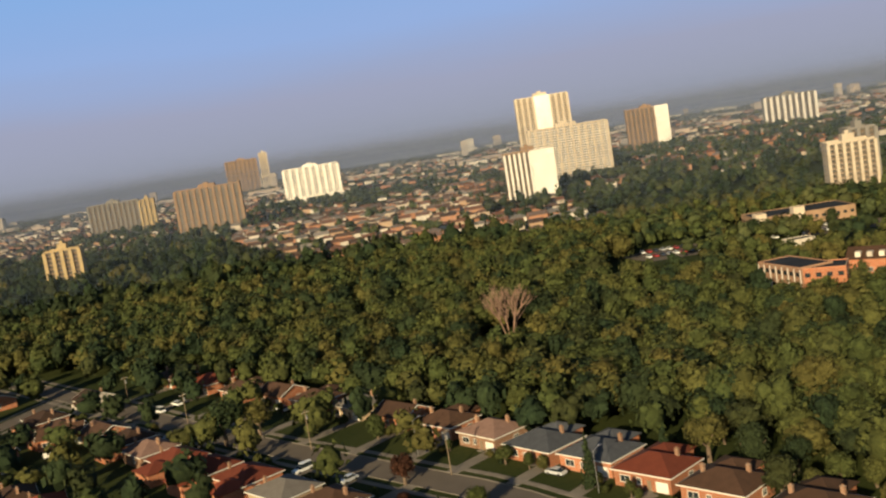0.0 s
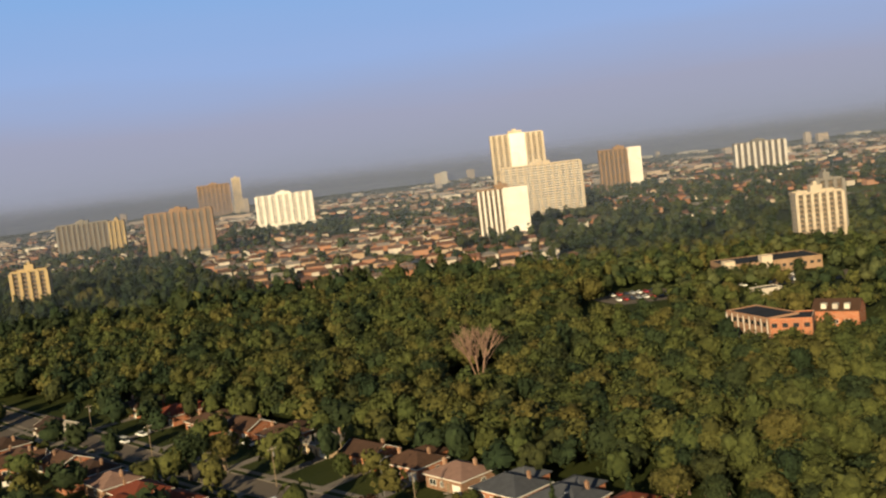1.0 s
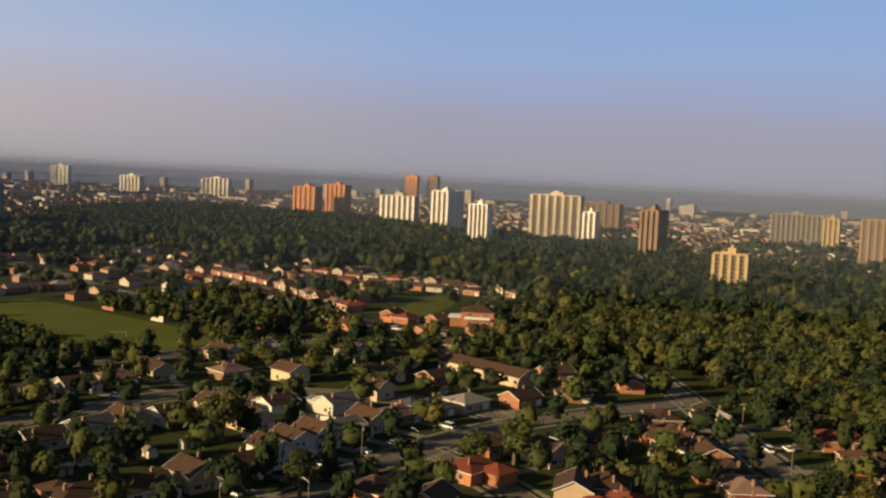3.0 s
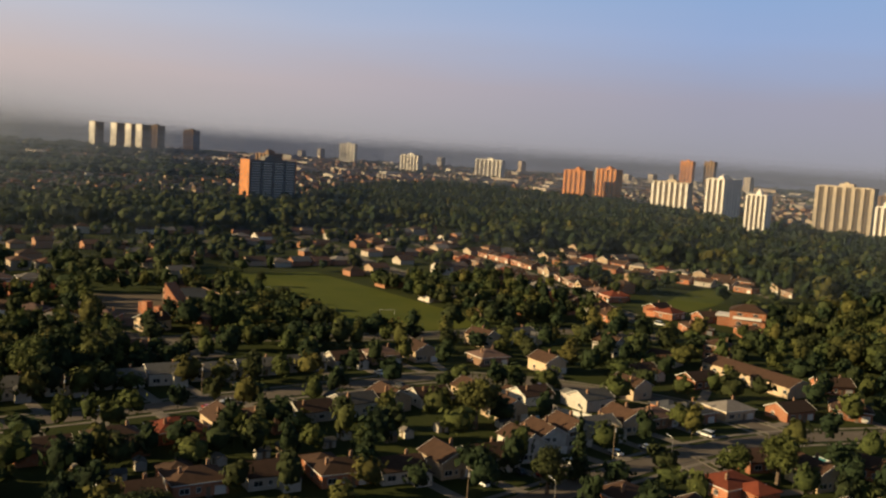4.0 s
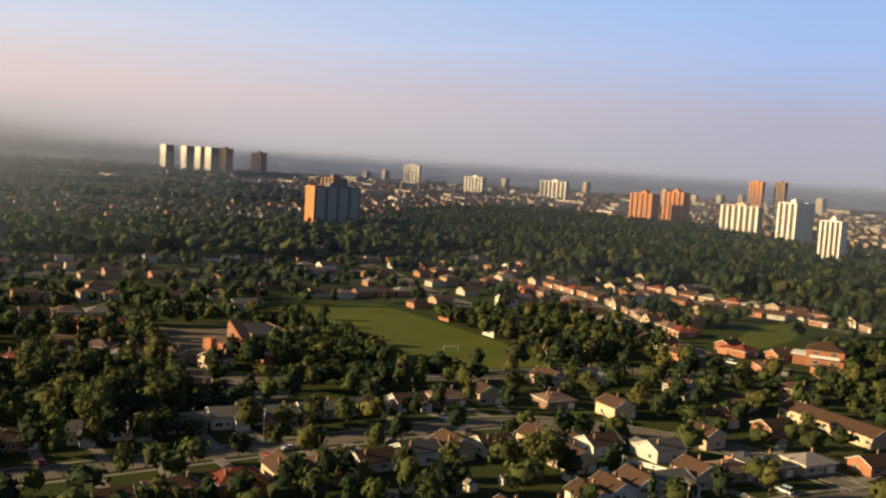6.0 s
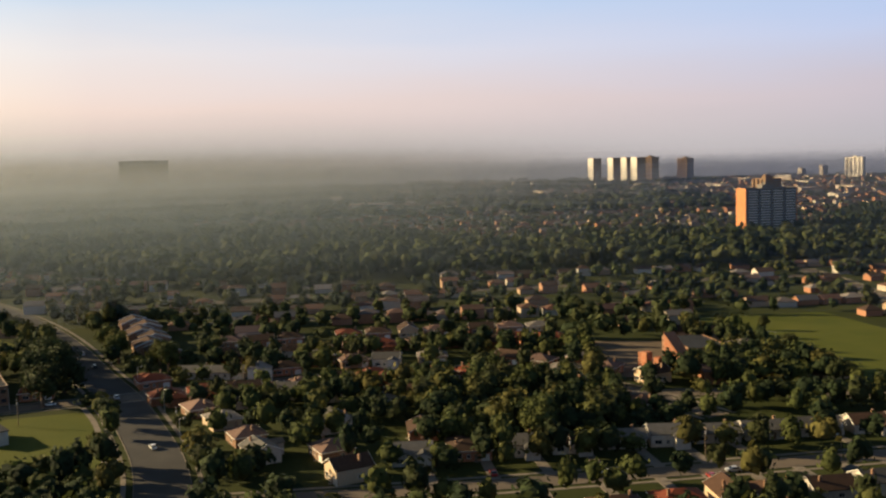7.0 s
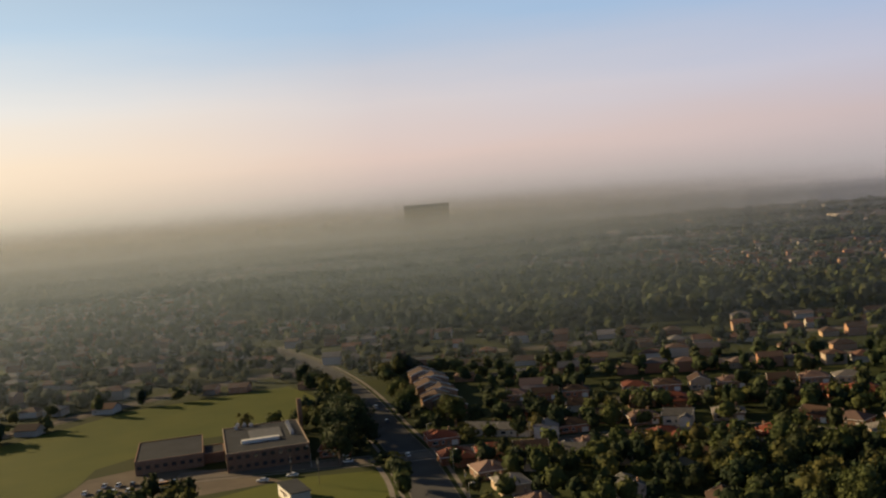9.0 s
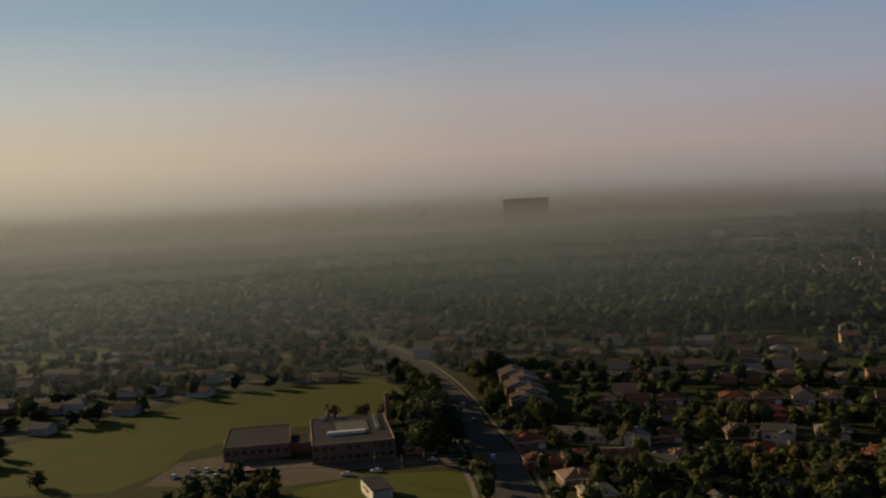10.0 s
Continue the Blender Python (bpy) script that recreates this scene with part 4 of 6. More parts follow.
def place(kind, x, y, turn, group):
    global copies
    rng = random.Random(int(x * 31 + y * 7))
    ob = copy_thing(KINDS[kind], pose(x, y, 0.0, 0, 0, turn + rng.uniform(-2, 2)))
    ob["group"] = group
    PLACED.append((x, y))
    copies += 1
    return ob


# houses along the ravine street, both sides
for kind, x, y in [("hb", -114, 338), ("hr", -96, 320), ("hb", -81, 301), ("gb", -66, 289), ("hb", -53, 275), ("hp", -39, 262), ("gb", -26, 246), ("hb", -14, 233),
                   ("ht", -3, 220), ("hs", 8, 206), ("hs", 19, 195), ("hr", 28, 182), ("hb", 38, 169), ("hb", 49, 154)]:
    place(kind, x, y, -47, "houses along the ravine street")
for kind, x, y in [("hb", -146, 301), ("hb", -134, 285), ("gb", -116, 273), ("hb", -104, 261), ("ht", -94, 247), ("hr", -83, 235), ("hr", -72, 224), ("hr", -60, 213),
                   ("hp", -49, 200), ("hb", -37, 189), ("gb", -26, 176), ("hb", -15, 163)]:
    place(kind, x, y, 133, "houses along the ravine street")
# houses on the block behind them
for kind, x, y, a in [("gb", -143, 258, 15), ("gb", -131, 278, 15), ("bw", -138, 321, -47), ("hb", -120, 223, 120), ("yg", -123, 211, 30), ("hr", -108, 212, 120), ("hb", -99, 197, 120),
                      ("yg", -148, 235, 80), ("hr", -153, 207, -90), ("hb", -128, 175, 200), ("hr", -113, 165, 200), ("yg", -141, 177, 200), ("hp", -146, 151, -85), ("tb", -153, 170, -85),
                      ("hb", -144, 134, -85), ("hb", -140, 120, -85)]:
    place(kind, x, y, a, "houses on the inner block")
# houses along the middle street
for kind, x, y in [("gb", -203, 70), ("hb", -207, 86), ("bw", -205, 103), ("hb", -200, 120), ("bw", -196, 134), ("yg", -195, 148), ("bw", -196, 161), ("tw", -197, 174), ("tw", -200, 184), ("tw", -202, 195),
                   ("sg", -204, 207), ("yg", -206, 221), ("ht", -207, 235), ("hs", -206, 250), ("hp", -204, 267), ("gb", -195, 287)]:
    place(kind, x, y, 87, "houses along the middle street")
# houses along the west street
for kind, x, y in [("gb", -241, 59), ("hb", -244, 77), ("hr", -246, 94), ("yg", -247, 108), ("hb", -249, 121), ("bw", -250, 136), ("sg", -251, 151), ("yg", -252, 164), ("bw", -252, 179),
                   ("yg", -250, 195), ("bw", -242, 213), ("sg", -229, 228), ("yg", -236, 253)]:
    place(kind, x, y, -88, "houses along the west street")
for kind, x, y in [("sg", -298, 27), ("hb", -300, 45), ("sg", -301, 61), ("bw", -302, 77), ("lg", -304, 94), ("sg", -304, 109), ("lg", -305, 125), ("lg", -306, 142), ("lg", -307, 160), ("bw", -307, 177),
                   ("ht", -309, 194), ("yg", -308, 210), ("ht", -294, 233), ("yg", -276, 248), ("bw", -256, 277), ("gb", -238, 290)]:
    place(kind, x, y, 88, "houses along the west street")
# single houses north of the streets
for kind, x, y, a in [("hb", -187, 309, 40), ("bw", -270, 306, 20), ("gb", -213, 336, 60), ("tw", -292, 295, 100), ("sg", -324, 272, 100), ("yg", -323, 251, 100),
                      ("tb", -272, 340, 30), ("gb", -182, 342, 130), ("gb", -366, 400, 100), ("hr", -352, 395, 100), ("bw", -432, 535, 10), ("hb", -414, 532, 10), ("bw", -373, 363, 100), ("gb", -384, 321, 100), ("hb", -316, 376, 60), ("gb", -164, 232, 80), ("yg", -230, 193, 90), ("hb", -300, 398, 60), ("gb", -338, 408, 80)]:
    place(kind, x, y, a, "houses near the ravine")
# houses by the avenue
for kind, x, y, a in [("yg", -285, 8, 25), ("ht", -308, 2, 25), ("sg", -308, -20, -155), ("ht", -329, -27, -155), ("hp", -351, -38, -155), ("ht", -369, -49, -155), ("sg", -389, -20, -100),
                      ("lg", -431, -46, 80), ("lg", -434, -61, 80), ("gb", -449, -8, 80), ("sg", -441, 23, 80), ("hp", -408, 98, 110), ("bw", -379, 27, -100),
                      ("gb", -325, 32, 0), ("sg", -340, 3, 25)]:
    place(kind, x, y, a, "houses by the avenue")


def free(x, y, gap):
    return all((x - a) ** 2 + (y - b) ** 2 > gap * gap for a, b in PLACED)


# more houses along the farther streets
FIELD_EDGE = [(-325, 385), (-372, 378), (-400, 405), (-440, 470), (-440, 525), (-350, 525)]
rng = random.Random(5)
cycle = ["hb", "gb", "ht", "hr", "yg", "ht", "gb", "hb", "hr", "bw", "hp"]
for name in ("cross_street", "row_street_a", "row_street_f", "row_street_e", "row_street_d", "row_street_b", "field_side_street", "row_street_c"):
    line, w = STREETS[name]
    pts = [Vector(p) for p in line]
    for a, b in zip(pts, pts[1:]):
        d = (b - a)
        n = Vector((-d.y, d.x)).normalized()
        for k in range(int(d.length / 15.5)):
            for s in (-1, 1):
                q = a + d.normalized() * (k * 15.5 + 8) + n * s * (16 + rng.uniform(-1, 2))
                if copies > 210 or bool(inside(q.x, q.y, FIELD_EDGE)) or not free(q.x, q.y, 13) or bool(blocked(q.x, q.y, 6.0)):
                    continue
                turn = math.degrees(math.atan2(d.y, d.x)) + (0 if s > 0 else 180)
                place(rng.choice(cycle), q.x, q.y, turn, "houses in the suburb")

# concrete driveways of the near houses
drive = Shape()
for x, y in PLACED[:90]:
    best = min(((seg_distance(x, y, l), n) for n, (l, w) in STREETS.items()), key=lambda q: q[0])
    line, w = STREETS[best[1]]
    pts = [Vector(p) for p in line]
    foot = None
    for a, b in zip(pts, pts[1:]):
        k = max(0, min(1, (Vector((x, y)) - a).dot(b - a) / (b - a).length_squared))
        p = a.lerp(b, k)
        if foot is None or (p - Vector((x, y))).length < (foot[0] - Vector((x, y))).length:
            foot = (p, (b - a).normalized())
    p, d = foot
    c = Vector((x, y)) + d * 4.2
    e = p + d * 4.2
    n = (c - e).normalized()
    if (c - e).length > 34:
        continue
    s0, s1 = e + n * (w / 2 + 0.1), c - n * 5.0
    side = Vector((-n.y, n.x)) * 1.7
    drive.add([(*(s0 - side), 0.0), (*(s0 + side), 0.0), (*(s1 + side), 0.0), (*(s1 - side), 0.0),
               (*(s0 - side), 0.1), (*(s0 + side), 0.1), (*(s1 + side), 0.1), (*(s1 - side), 0.1)], [(4, 5, 6, 7), (0, 1, 5, 4), (1, 2, 6, 5), (3, 0, 4, 7)])
structure("pavement", drive, CONCRETE, "pale concrete driveways of the houses", "driveway")

# far suburbs: plain small houses in joined meshes
far_wall, far_roof = Shape(), Shape()


def small_house(x, y, turn, rng):
    w, d = rng.uniform(10, 14), rng.uniform(8.5, 11)
    h = rng.choice((3.3, 3.3, 3.6, 5.6))
    m = pose(x, y, 0, 0, 0, turn)
    rise = rng.uniform(1.8, 2.6)
    if rng.random() < 0.55:
        far_wall.gable_wall(w, d, 0, h, rise, m)
        far_roof.gable(w, d, h, rise, 0.5, m=m)
    else:
        far_wall.box(-w / 2, w / 2, -d / 2, d / 2, 0, h, m)
        s = Shape().hip(w, d, h, rise)
        far_roof.add(s.v, s.f, m)


rng = random.Random(9)
FAR_SPOTS, FAR_DONE = [], []
# lit rows beyond the ravine, as streets across the view
for j in range(12):
    y0 = 618 + j * 50
    for k in range(28):
        x = -290 + k * 15 + rng.uniform(-2, 2) + j * 4
        y = y0 + 0.12 * x + rng.uniform(-2, 2)
        if x < -60 - 0.45 * (y - 600) - 60 or x > 85 or inside(x, y, RAVINE):
            continue
        FAR_SPOTS.append((x, y, rng.choice((0, 180)) + 7))
# suburb blocks to the west and north-west, on a street grid
for j in range(60):
    for k in range(190):
        bx, by = -380 - j * 46 + (k % 2), -900 + k * 15.5
        r = math.hypot(bx, by)
        if r > 2900 or rng.random() < (0.3 if r < 1500 else 0.5):
            continue
        FAR_SPOTS.append((bx + rng.uniform(-3, 3), by + rng.uniform(-2, 2), 90 * rng.choice((1, -1)) + 3))
# houses far to the north
for k in range(2600):
    a, r = radians(rng.uniform(-34, 45)), rng.uniform(900, 3200)
    FAR_SPOTS.append((-math.sin(a) * r, math.cos(a) * r, rng.choice((5, 95, 185))))
for k in range(1500):
    a, r = radians(rng.uniform(38, 100)), rng.uniform(2600, 4000)
    FAR_SPOTS.append((-math.sin(a) * r, math.cos(a) * r, rng.choice((5, 95, 185))))
LIT_BLOCK = [(-130, 612), (70, 600), (90, 860), (20, 1300), (-420, 1300), (-260, 900)]
fx = np.array([p[0] for p in FAR_SPOTS])
fy = np.array([p[1] for p in FAR_SPOTS])
bad = blocked(fx, fy, 5.0) | inside(fx, fy, RAVINE) | inside(fx, fy, WEST_WOOD)
done = np.array(PLACED)
yaw = np.degrees(np.arctan2(-fx, fy))
for i, (x, y, a) in enumerate(FAR_SPOTS):
    if bad[i] or inside(x, y, FIELD_EDGE) or not -36 < yaw[i] < 140 or (yaw[i] > 95 and math.hypot(x, y) > 2700) or np.min((done[:, 0] - x) ** 2 + (done[:, 1] - y) ** 2) < 190:
        continue
    small_house(x, y, a, rng)
    FAR_DONE.append((x, y))
tagged(new("far_house_walls", mesh_of("far_house_walls", far_wall, FAR_WALL)), "distant suburb of small brick and pale houses", "suburb", kind="stuff")
tagged(new("far_house_roofs", mesh_of("far_house_roofs", far_roof, FAR_ROOF)), "brown and grey roofs of the distant suburb", "suburb", kind="stuff")

# low wide blocks near the horizon
far_block = Shape()
for k in range(260):
    a, r = radians(rng.uniform(-36, 92)), rng.uniform(1900, 4000)
    w, d, h = rng.uniform(30, 110), rng.uniform(20, 45), rng.uniform(5, 11)
    far_block.box(-w / 2, w / 2, -d / 2, d / 2, 0, h, pose(-math.sin(a) * r, math.cos(a) * r, 0, 0, 0, rng.choice((4, 94))))
for k in range(34):
    a, r = radians(rng.uniform(-30, 66)), rng.uniform(3000, 4000)
    w, d, h = rng.uniform(16, 40), rng.uniform(16, 24), rng.uniform(18, 48)
    far_block.box(-w / 2, w / 2, -d / 2, d / 2, 0, h, pose(-math.sin(a) * r, math.cos(a) * r, 0, 0, 0, 4))
tagged(new("far_blocks", mesh_of("far_blocks", far_block, FAR_BLOCK)), "pale distant warehouses and blocks near the horizon", "buildings", kind="stuff")

# ---- apartment towers ----


def tower(name, x, y, turn, w, d, h, wall, label, bays=5, balcony=True, blank=0.0, middle=0.0, end_mat=None, fh=2.75, cap=True, sides=True, slab_mat=None, ends=None, piers=True):
    """A slab tower: body, balcony stacks and piers on the long fronts, a window band on each storey, roof house."""
    t = thing(name, pose(x, y, 0, 0, 0, turn), label, "apartment building")
    TOWERS.append((x, y, max(w, d)))
    floors = max(3, int(h / fh))
    fh = h / floors
    part("wall", Shape().box(-w / 2, w / 2, -d / 2, d / 2, -1, h), wall, t)
    part("parapet", Shape().box(-w / 2 - .3, w / 2 + .3, -d / 2 - .3, -d / 2 + .3, h, h + 1).box(-w / 2 - .3, w / 2 + .3, d / 2 - .3, d / 2 + .3, h, h + 1)
         .box(-w / 2 - .3, -w / 2 + .3, -d / 2 + .3, d / 2 - .3, h, h + 1).box(w / 2 - .3, w / 2 + .3, -d / 2 + .3, d / 2 - .3, h, h + 1), wall, t)
    span = w * (1 - blank)
    x0 = -w / 2
    bw = span / bays
    band = Shape()
    for s in (-1, 1):
        y0, y1 = sorted((s * (d / 2 - 0.05), s * (d / 2 + 0.06)))
        band.box(x0 + 0.6, x0 + span - 0.6, y0, y1, 1.0, fh - 0.5)
    if sides:
        n = max(2, int(d / 7))
        for s in (-1, 1):
            x1, x2 = sorted((s * (w / 2 - 0.05), s * (w / 2 + 0.06)))
            for k in range(n):
                c = (k + 0.5) * d / n - d / 2
                band.box(x1, x2, c - 1.0, c + 1.0, 0.9, fh - 0.4)
    me = mesh_of("window_band", band, BAND)
    for f in range(floors):
        part("window_band", me, BAND, t, at=pose(0, 0, f * fh))["kind"] = "stuff"
    pier = mesh_of("pier", Shape().box(-bw * 0.2, bw * 0.2, -2.2, 0.0, -1, h - 0.2), end_mat or wall)
    stack = Shape()
    for f in range(floors):
        stack.box(-bw * 0.36, bw * 0.36, -1.3, 0.02, f * fh + 0.1, f * fh + 0.3)
        stack.box(-bw * 0.36, bw * 0.36, -1.4, -1.3, f * fh + 0.1, f * fh + 1.15)
    stack_me = mesh_of("balcony_column", stack, slab_mat or RECESS_SHADE)
    if ends:
        for s in (-1, 1):
            x1, x2 = sorted((s * (w / 2 + 0.1), s * (w / 2 + 0.9)))
            part("end_wall", Shape().box(x1, x2, -d / 2 - 0.6, d / 2 + 0.6, -1, h + 0.8), ends, t, "plain brick end wall")
    for k in range(bays + 1 if piers else 0):
        part("pier", pier, wall, t, at=pose(x0 + k * bw, -d / 2, 0))
    if balcony:
        for k in range(bays):
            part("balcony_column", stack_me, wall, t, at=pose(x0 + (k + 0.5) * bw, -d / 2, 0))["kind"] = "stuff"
    if blank:
        part("blank_wall_panel", Shape().box(x0 + span + 0.8, w / 2 + 0.05, -d / 2 - 0.9, d / 2 + 0.9, -1, h + 0.8), TOWER_WHITE, t, "plain white end wall")
    if middle:
        part("blank_wall_panel", Shape().box(-w * middle / 2, w * middle / 2, -d / 2 - 2.6, -d / 2 - 0.1, -1, h + 0.9), TOWER_WHITE, t, "plain white middle wall")
    if cap:
        part("roof_house", Shape().box(-w * 0.14, w * 0.12, -d * 0.25, d * 0.25, h, h + 4.5).box(-w * 0.06, w * 0.02, -d * 0.15, d * 0.15, h + 4.5, h + 6.5), wall, t)
    return t


TOWERS = []
tower("apartment_tower", 59, 884, 3, 45, 17, 46, TOWER_BROWN, "brown and white apartment slab catching the sun", 5, blank=0.5, end_mat=TOWER_WHITE)
tower("apartment_tower", 103, 1178, 3, 62, 20, 100, TOWER_PALE, "tallest pale apartment tower in full sun", 9, slab_mat=TOWER_PALE, middle=0.3)
tower("apartment_tower", 120, 1096, 3, 88, 18, 61, TOWER_PALE, "long cream apartment slab in full sun", 11, slab_mat=TOWER_WHITE)
tower("apartment_tower", 299, 1555, 0, 66, 18, 65, TOWER_BROWN, "distant brown and white apartment slab", 6, blank=0.35)
tower("apartment_tower", 541, 1608, 0, 82, 18, 49, TOWER_GREY, "distant white-finned apartment slab", 8, end_mat=TOWER_WHITE)
tower("apartment_tower", 224, 573, -8, 26, 16, 32, TOWER_PALE, "pale apartment tower above dark woods", 6)
tower("apartment_tower", 243, 605, 0, 16, 14, 37, TOWER_GREY, "dark grey shaded apartment tower", 3)
tower("apartment_tower", 250, 455, 8, 40, 20, 62, TOWER_BROWN, "tall tan apartment tower ringed by balconies", 2, fh=2.7, piers=False, slab_mat=TOWER_PALE)
tower("apartment_tower", -246, 1566, 3, 88, 16, 57, TOWER_WHITE, "long pale apartment slab in the sun", 8, balcony=False)
tower("shopping_block", -248, 1541, 3, 110, 20, 10, TOWER_WHITE, "long low white shopping block", 10, balcony=False, cap=False, fh=5)
tower("apartment_tower", -312, 1170, 4, 78, 16, 56, TOWER_BROWN, "wide brownish apartment slab with fine balconies", 10, fh=2.7, slab_mat=TOWER_GREY)
tower("apartment_tower", -544, 1482, 8, 75, 16, 50, TOWER_GREY, "wide greyish apartment slab above the trees", 10)
tower("apartment_tower", -470, 1416, 8, 20, 16, 49, TOWER_YELLOW, "narrow tan brick apartment tower", 3, balcony=False)
tower("apartment_tower", -521, 2555, 8, 20, 18, 103, TOWER_PALE, "slim pale tower near the horizon", 3, balcony=False)
tower("apartment_tower", -579, 2544, 8, 80, 18, 92, TOWER_BROWN, "far broad apartment tower near the horizon", 7, balcony=False)
tower("apartment_tower", -286, 667, 12, 23, 16, 36, TOWER_YELLOW, "small yellowish apartment block with stepped balconies", 4, fh=2.8)
tower("apartment_tower", -466, 884, 10, 16.5, 34, 58, TOWER_BROWN, "dark brown apartment tower with one lit side", 3, balcony=False)
tower("apartment_tower", -731, 1103, 10, 70, 16, 65, TOWER_PALE, "pale apartment slab with deep vertical piers", 6)
tower("apartment_tower", -636, 1037, 10, 14, 13, 47, TOWER_WHITE, "small white apartment tower", 2)
tower("apartment_tower", -879, 1469, 10, 60, 24, 50, TOWER_BROWN, "distant tan block with a flat overhanging roof", 5, balcony=False)
tower("apartment_tower", -672, 862, 14, 21, 15, 53, TOWER_WHITE, "bright white apartment tower above the woods", 4, fh=2.7)
tower("apartment_tower", -935, 1114, 5, 27, 42, 62, TOWER_WHITE, "white apartment slab with a shaded long side", 3)
tower("apartment_tower", -1097, 1181, 12, 62, 18, 49, TOWER_PALE, "tan apartment slab with white piers", 6, end_mat=TOWER_WHITE)
tower("apartment_tower", -1316, 1172, 8, 46, 22, 55, TOWER_ORANGE, "orange brick apartment tower", 4, balcony=False)
tower("apartment_tower", -1316, 1247, 8, 42, 20, 60, TOWER_ORANGE, "orange brick apartment tower", 4, balcony=False)
tower("apartment_tower", -2363, 2594, 8, 44, 20, 86, TOWER_ORANGE, "far orange tower near the horizon", 3, balcony=False)
tower("apartment_tower", -2305, 2644, 8, 36, 20, 89, TOWER_BROWN, "far brown tower near the horizon", 3, balcony=False)
tower("apartment_tower", -2256, 1660, 20, 84, 22, 52, TOWER_WHITE, "far white hospital-like block in the sun", 6)
tower("apartment_tower", -2294, 1417, 20, 58, 22, 51, TOWER_WHITE, "far white stepped apartment tower", 5)
tower("apartment_tower", -3186, 1688, 30, 60, 20, 66, TOWER_WHITE, "far white block under a thin mast", 4, balcony=False)
tower("apartment_tower", -1017, 447, 96, 58, 20, 53, TOWER_GREY, "grey apartment slab with orange brick end walls", 4, ends=TOWER_ORANGE, piers=False, slab_mat=TOWER_WHITE)
tower("apartment_tower", -1386, 606, 5, 36, 24, 53, TOWER_BROWN, "orange brick block behind the slab", 3, balcony=False)
# White ends and brown sides paint in the lit ends and shaded long sides.
for x, y in ((-3409, 837), (-3323, 886), (-3244, 912), (-3166, 925)):
    tower("apartment_tower", x, y, 108, 30, 34, 86, TOWER_BROWN, "far apartment slab, sunlit end walls painted white", 5, balcony=False, cap=False, ends=TOWER_WHITE, sides=False)
# Brown in place of orange paints the dulling by haze into these slabs.
for x, y, h in ((-3440, 1052, 86), (-3513, 1206, 78)):
    tower("apartment_tower", x, y, 40, 36, 50, h, TOWER_BROWN, "far brown apartment slab", 3, balcony=False)
# White wall paints in haze; distance and size fit the camera's view.
tower("apartment_tower", -3962, -858, 102, 188, 24, 125, TOWER_WHITE, "apartment slab at the horizon, whitened to look hazy", 9, balcony=False, cap=False, piers=False)

# trees at the feet of the towers
rng = np.random.default_rng(31)
bx, by = [], []
for x, y, w in TOWERS:
    r = math.hypot(x, y)
    if 500 < r < 2700:
        ux, uy = x / r, y / r
        for k in range(int(w / 3.2) + 8):
            along, across = rng.uniform(0.5 * w + 14, 0.5 * w + 62), rng.uniform(-0.85, 0.85) * w - 4
            bx.append(x - ux * along + uy * across)
            by.append(y - uy * along - ux * across)
bx, by = np.array(bx), np.array(by)
ok = np.all([np.hypot(bx - x, by - y) > 0.5 * w + 8 for x, y, w in TOWERS], axis=0) & ~blocked(bx, by, 2.0)
bx, by = bx[ok], by[ok]
stuff_trees("far_woods", bx[::2], by[::2], 150, 2, 26, 0.24, LEAF_DARK, "dark trees at the feet of the towers", 6.0, 14.0, ball=(SEED_V, SEED_F))
stuff_trees("far_woods", bx[1::2], by[1::2], 151, 2, 26, 0.24, LEAF_HAZED, "green trees at the feet of the towers", 6.0, 13.0, ball=(SEED_V, SEED_F))

# ---- schools and low buildings ----


def flat_block(t, name, m, w, d, h, wall, roof=FLAT_ROOF, win=True, label=""):
    """One flat-roofed wing with a parapet and windows."""
    wing = part(name, Shape().box(-w / 2, w / 2, -d / 2, d / 2, -0.5, h), wall, t, label, at=m)
    part("roof_deck", Shape().box(-w / 2 + .3, w / 2 - .3, -d / 2 + .3, d / 2 - .3, h, h + 0.12), roof, wing)
    s = Shape()
    for a in ((-w / 2 - .05, w / 2 + .05, -d / 2 - .05, -d / 2 + .3), (-w / 2 - .05, w / 2 + .05, d / 2 - .3, d / 2 + .05), (-w / 2 - .05, -w / 2 + .3, -d / 2 + .3, d / 2 - .3), (w / 2 - .3, w / 2 + .05, -d / 2 + .3, d / 2 - .3)):
        s.box(*a, h, h + 0.45)
    part("parapet", s, wall, wing)
    if win:
        floors = max(1, int(h / 3.2))
        pane = mesh_of("window", Shape().box(-0.9, 0.9, -0.05, 0.03, -0.75, 0.75), PANE)
        for f in range(floors):
            z = h / floors * (f + 0.55)
            for k in range(int(w / 3.4)):
                x = (k + 0.5) * w / int(w / 3.4) - w / 2
                part("window", pane, PANE, wing, at=pose(x, -d / 2, z))
                part("window", pane, PANE, wing, at=pose(x, d / 2, z, 0, 0, 180))
            for k in range(int(d / 3.4)):
                y = (k + 0.5) * d / int(d / 3.4) - d / 2
                part("window", pane, PANE, wing, at=pose(-w / 2, y, z, 0, 0, -90))
                part("window", pane, PANE, wing, at=pose(w / 2, y, z, 0, 0, 90))
    return wing


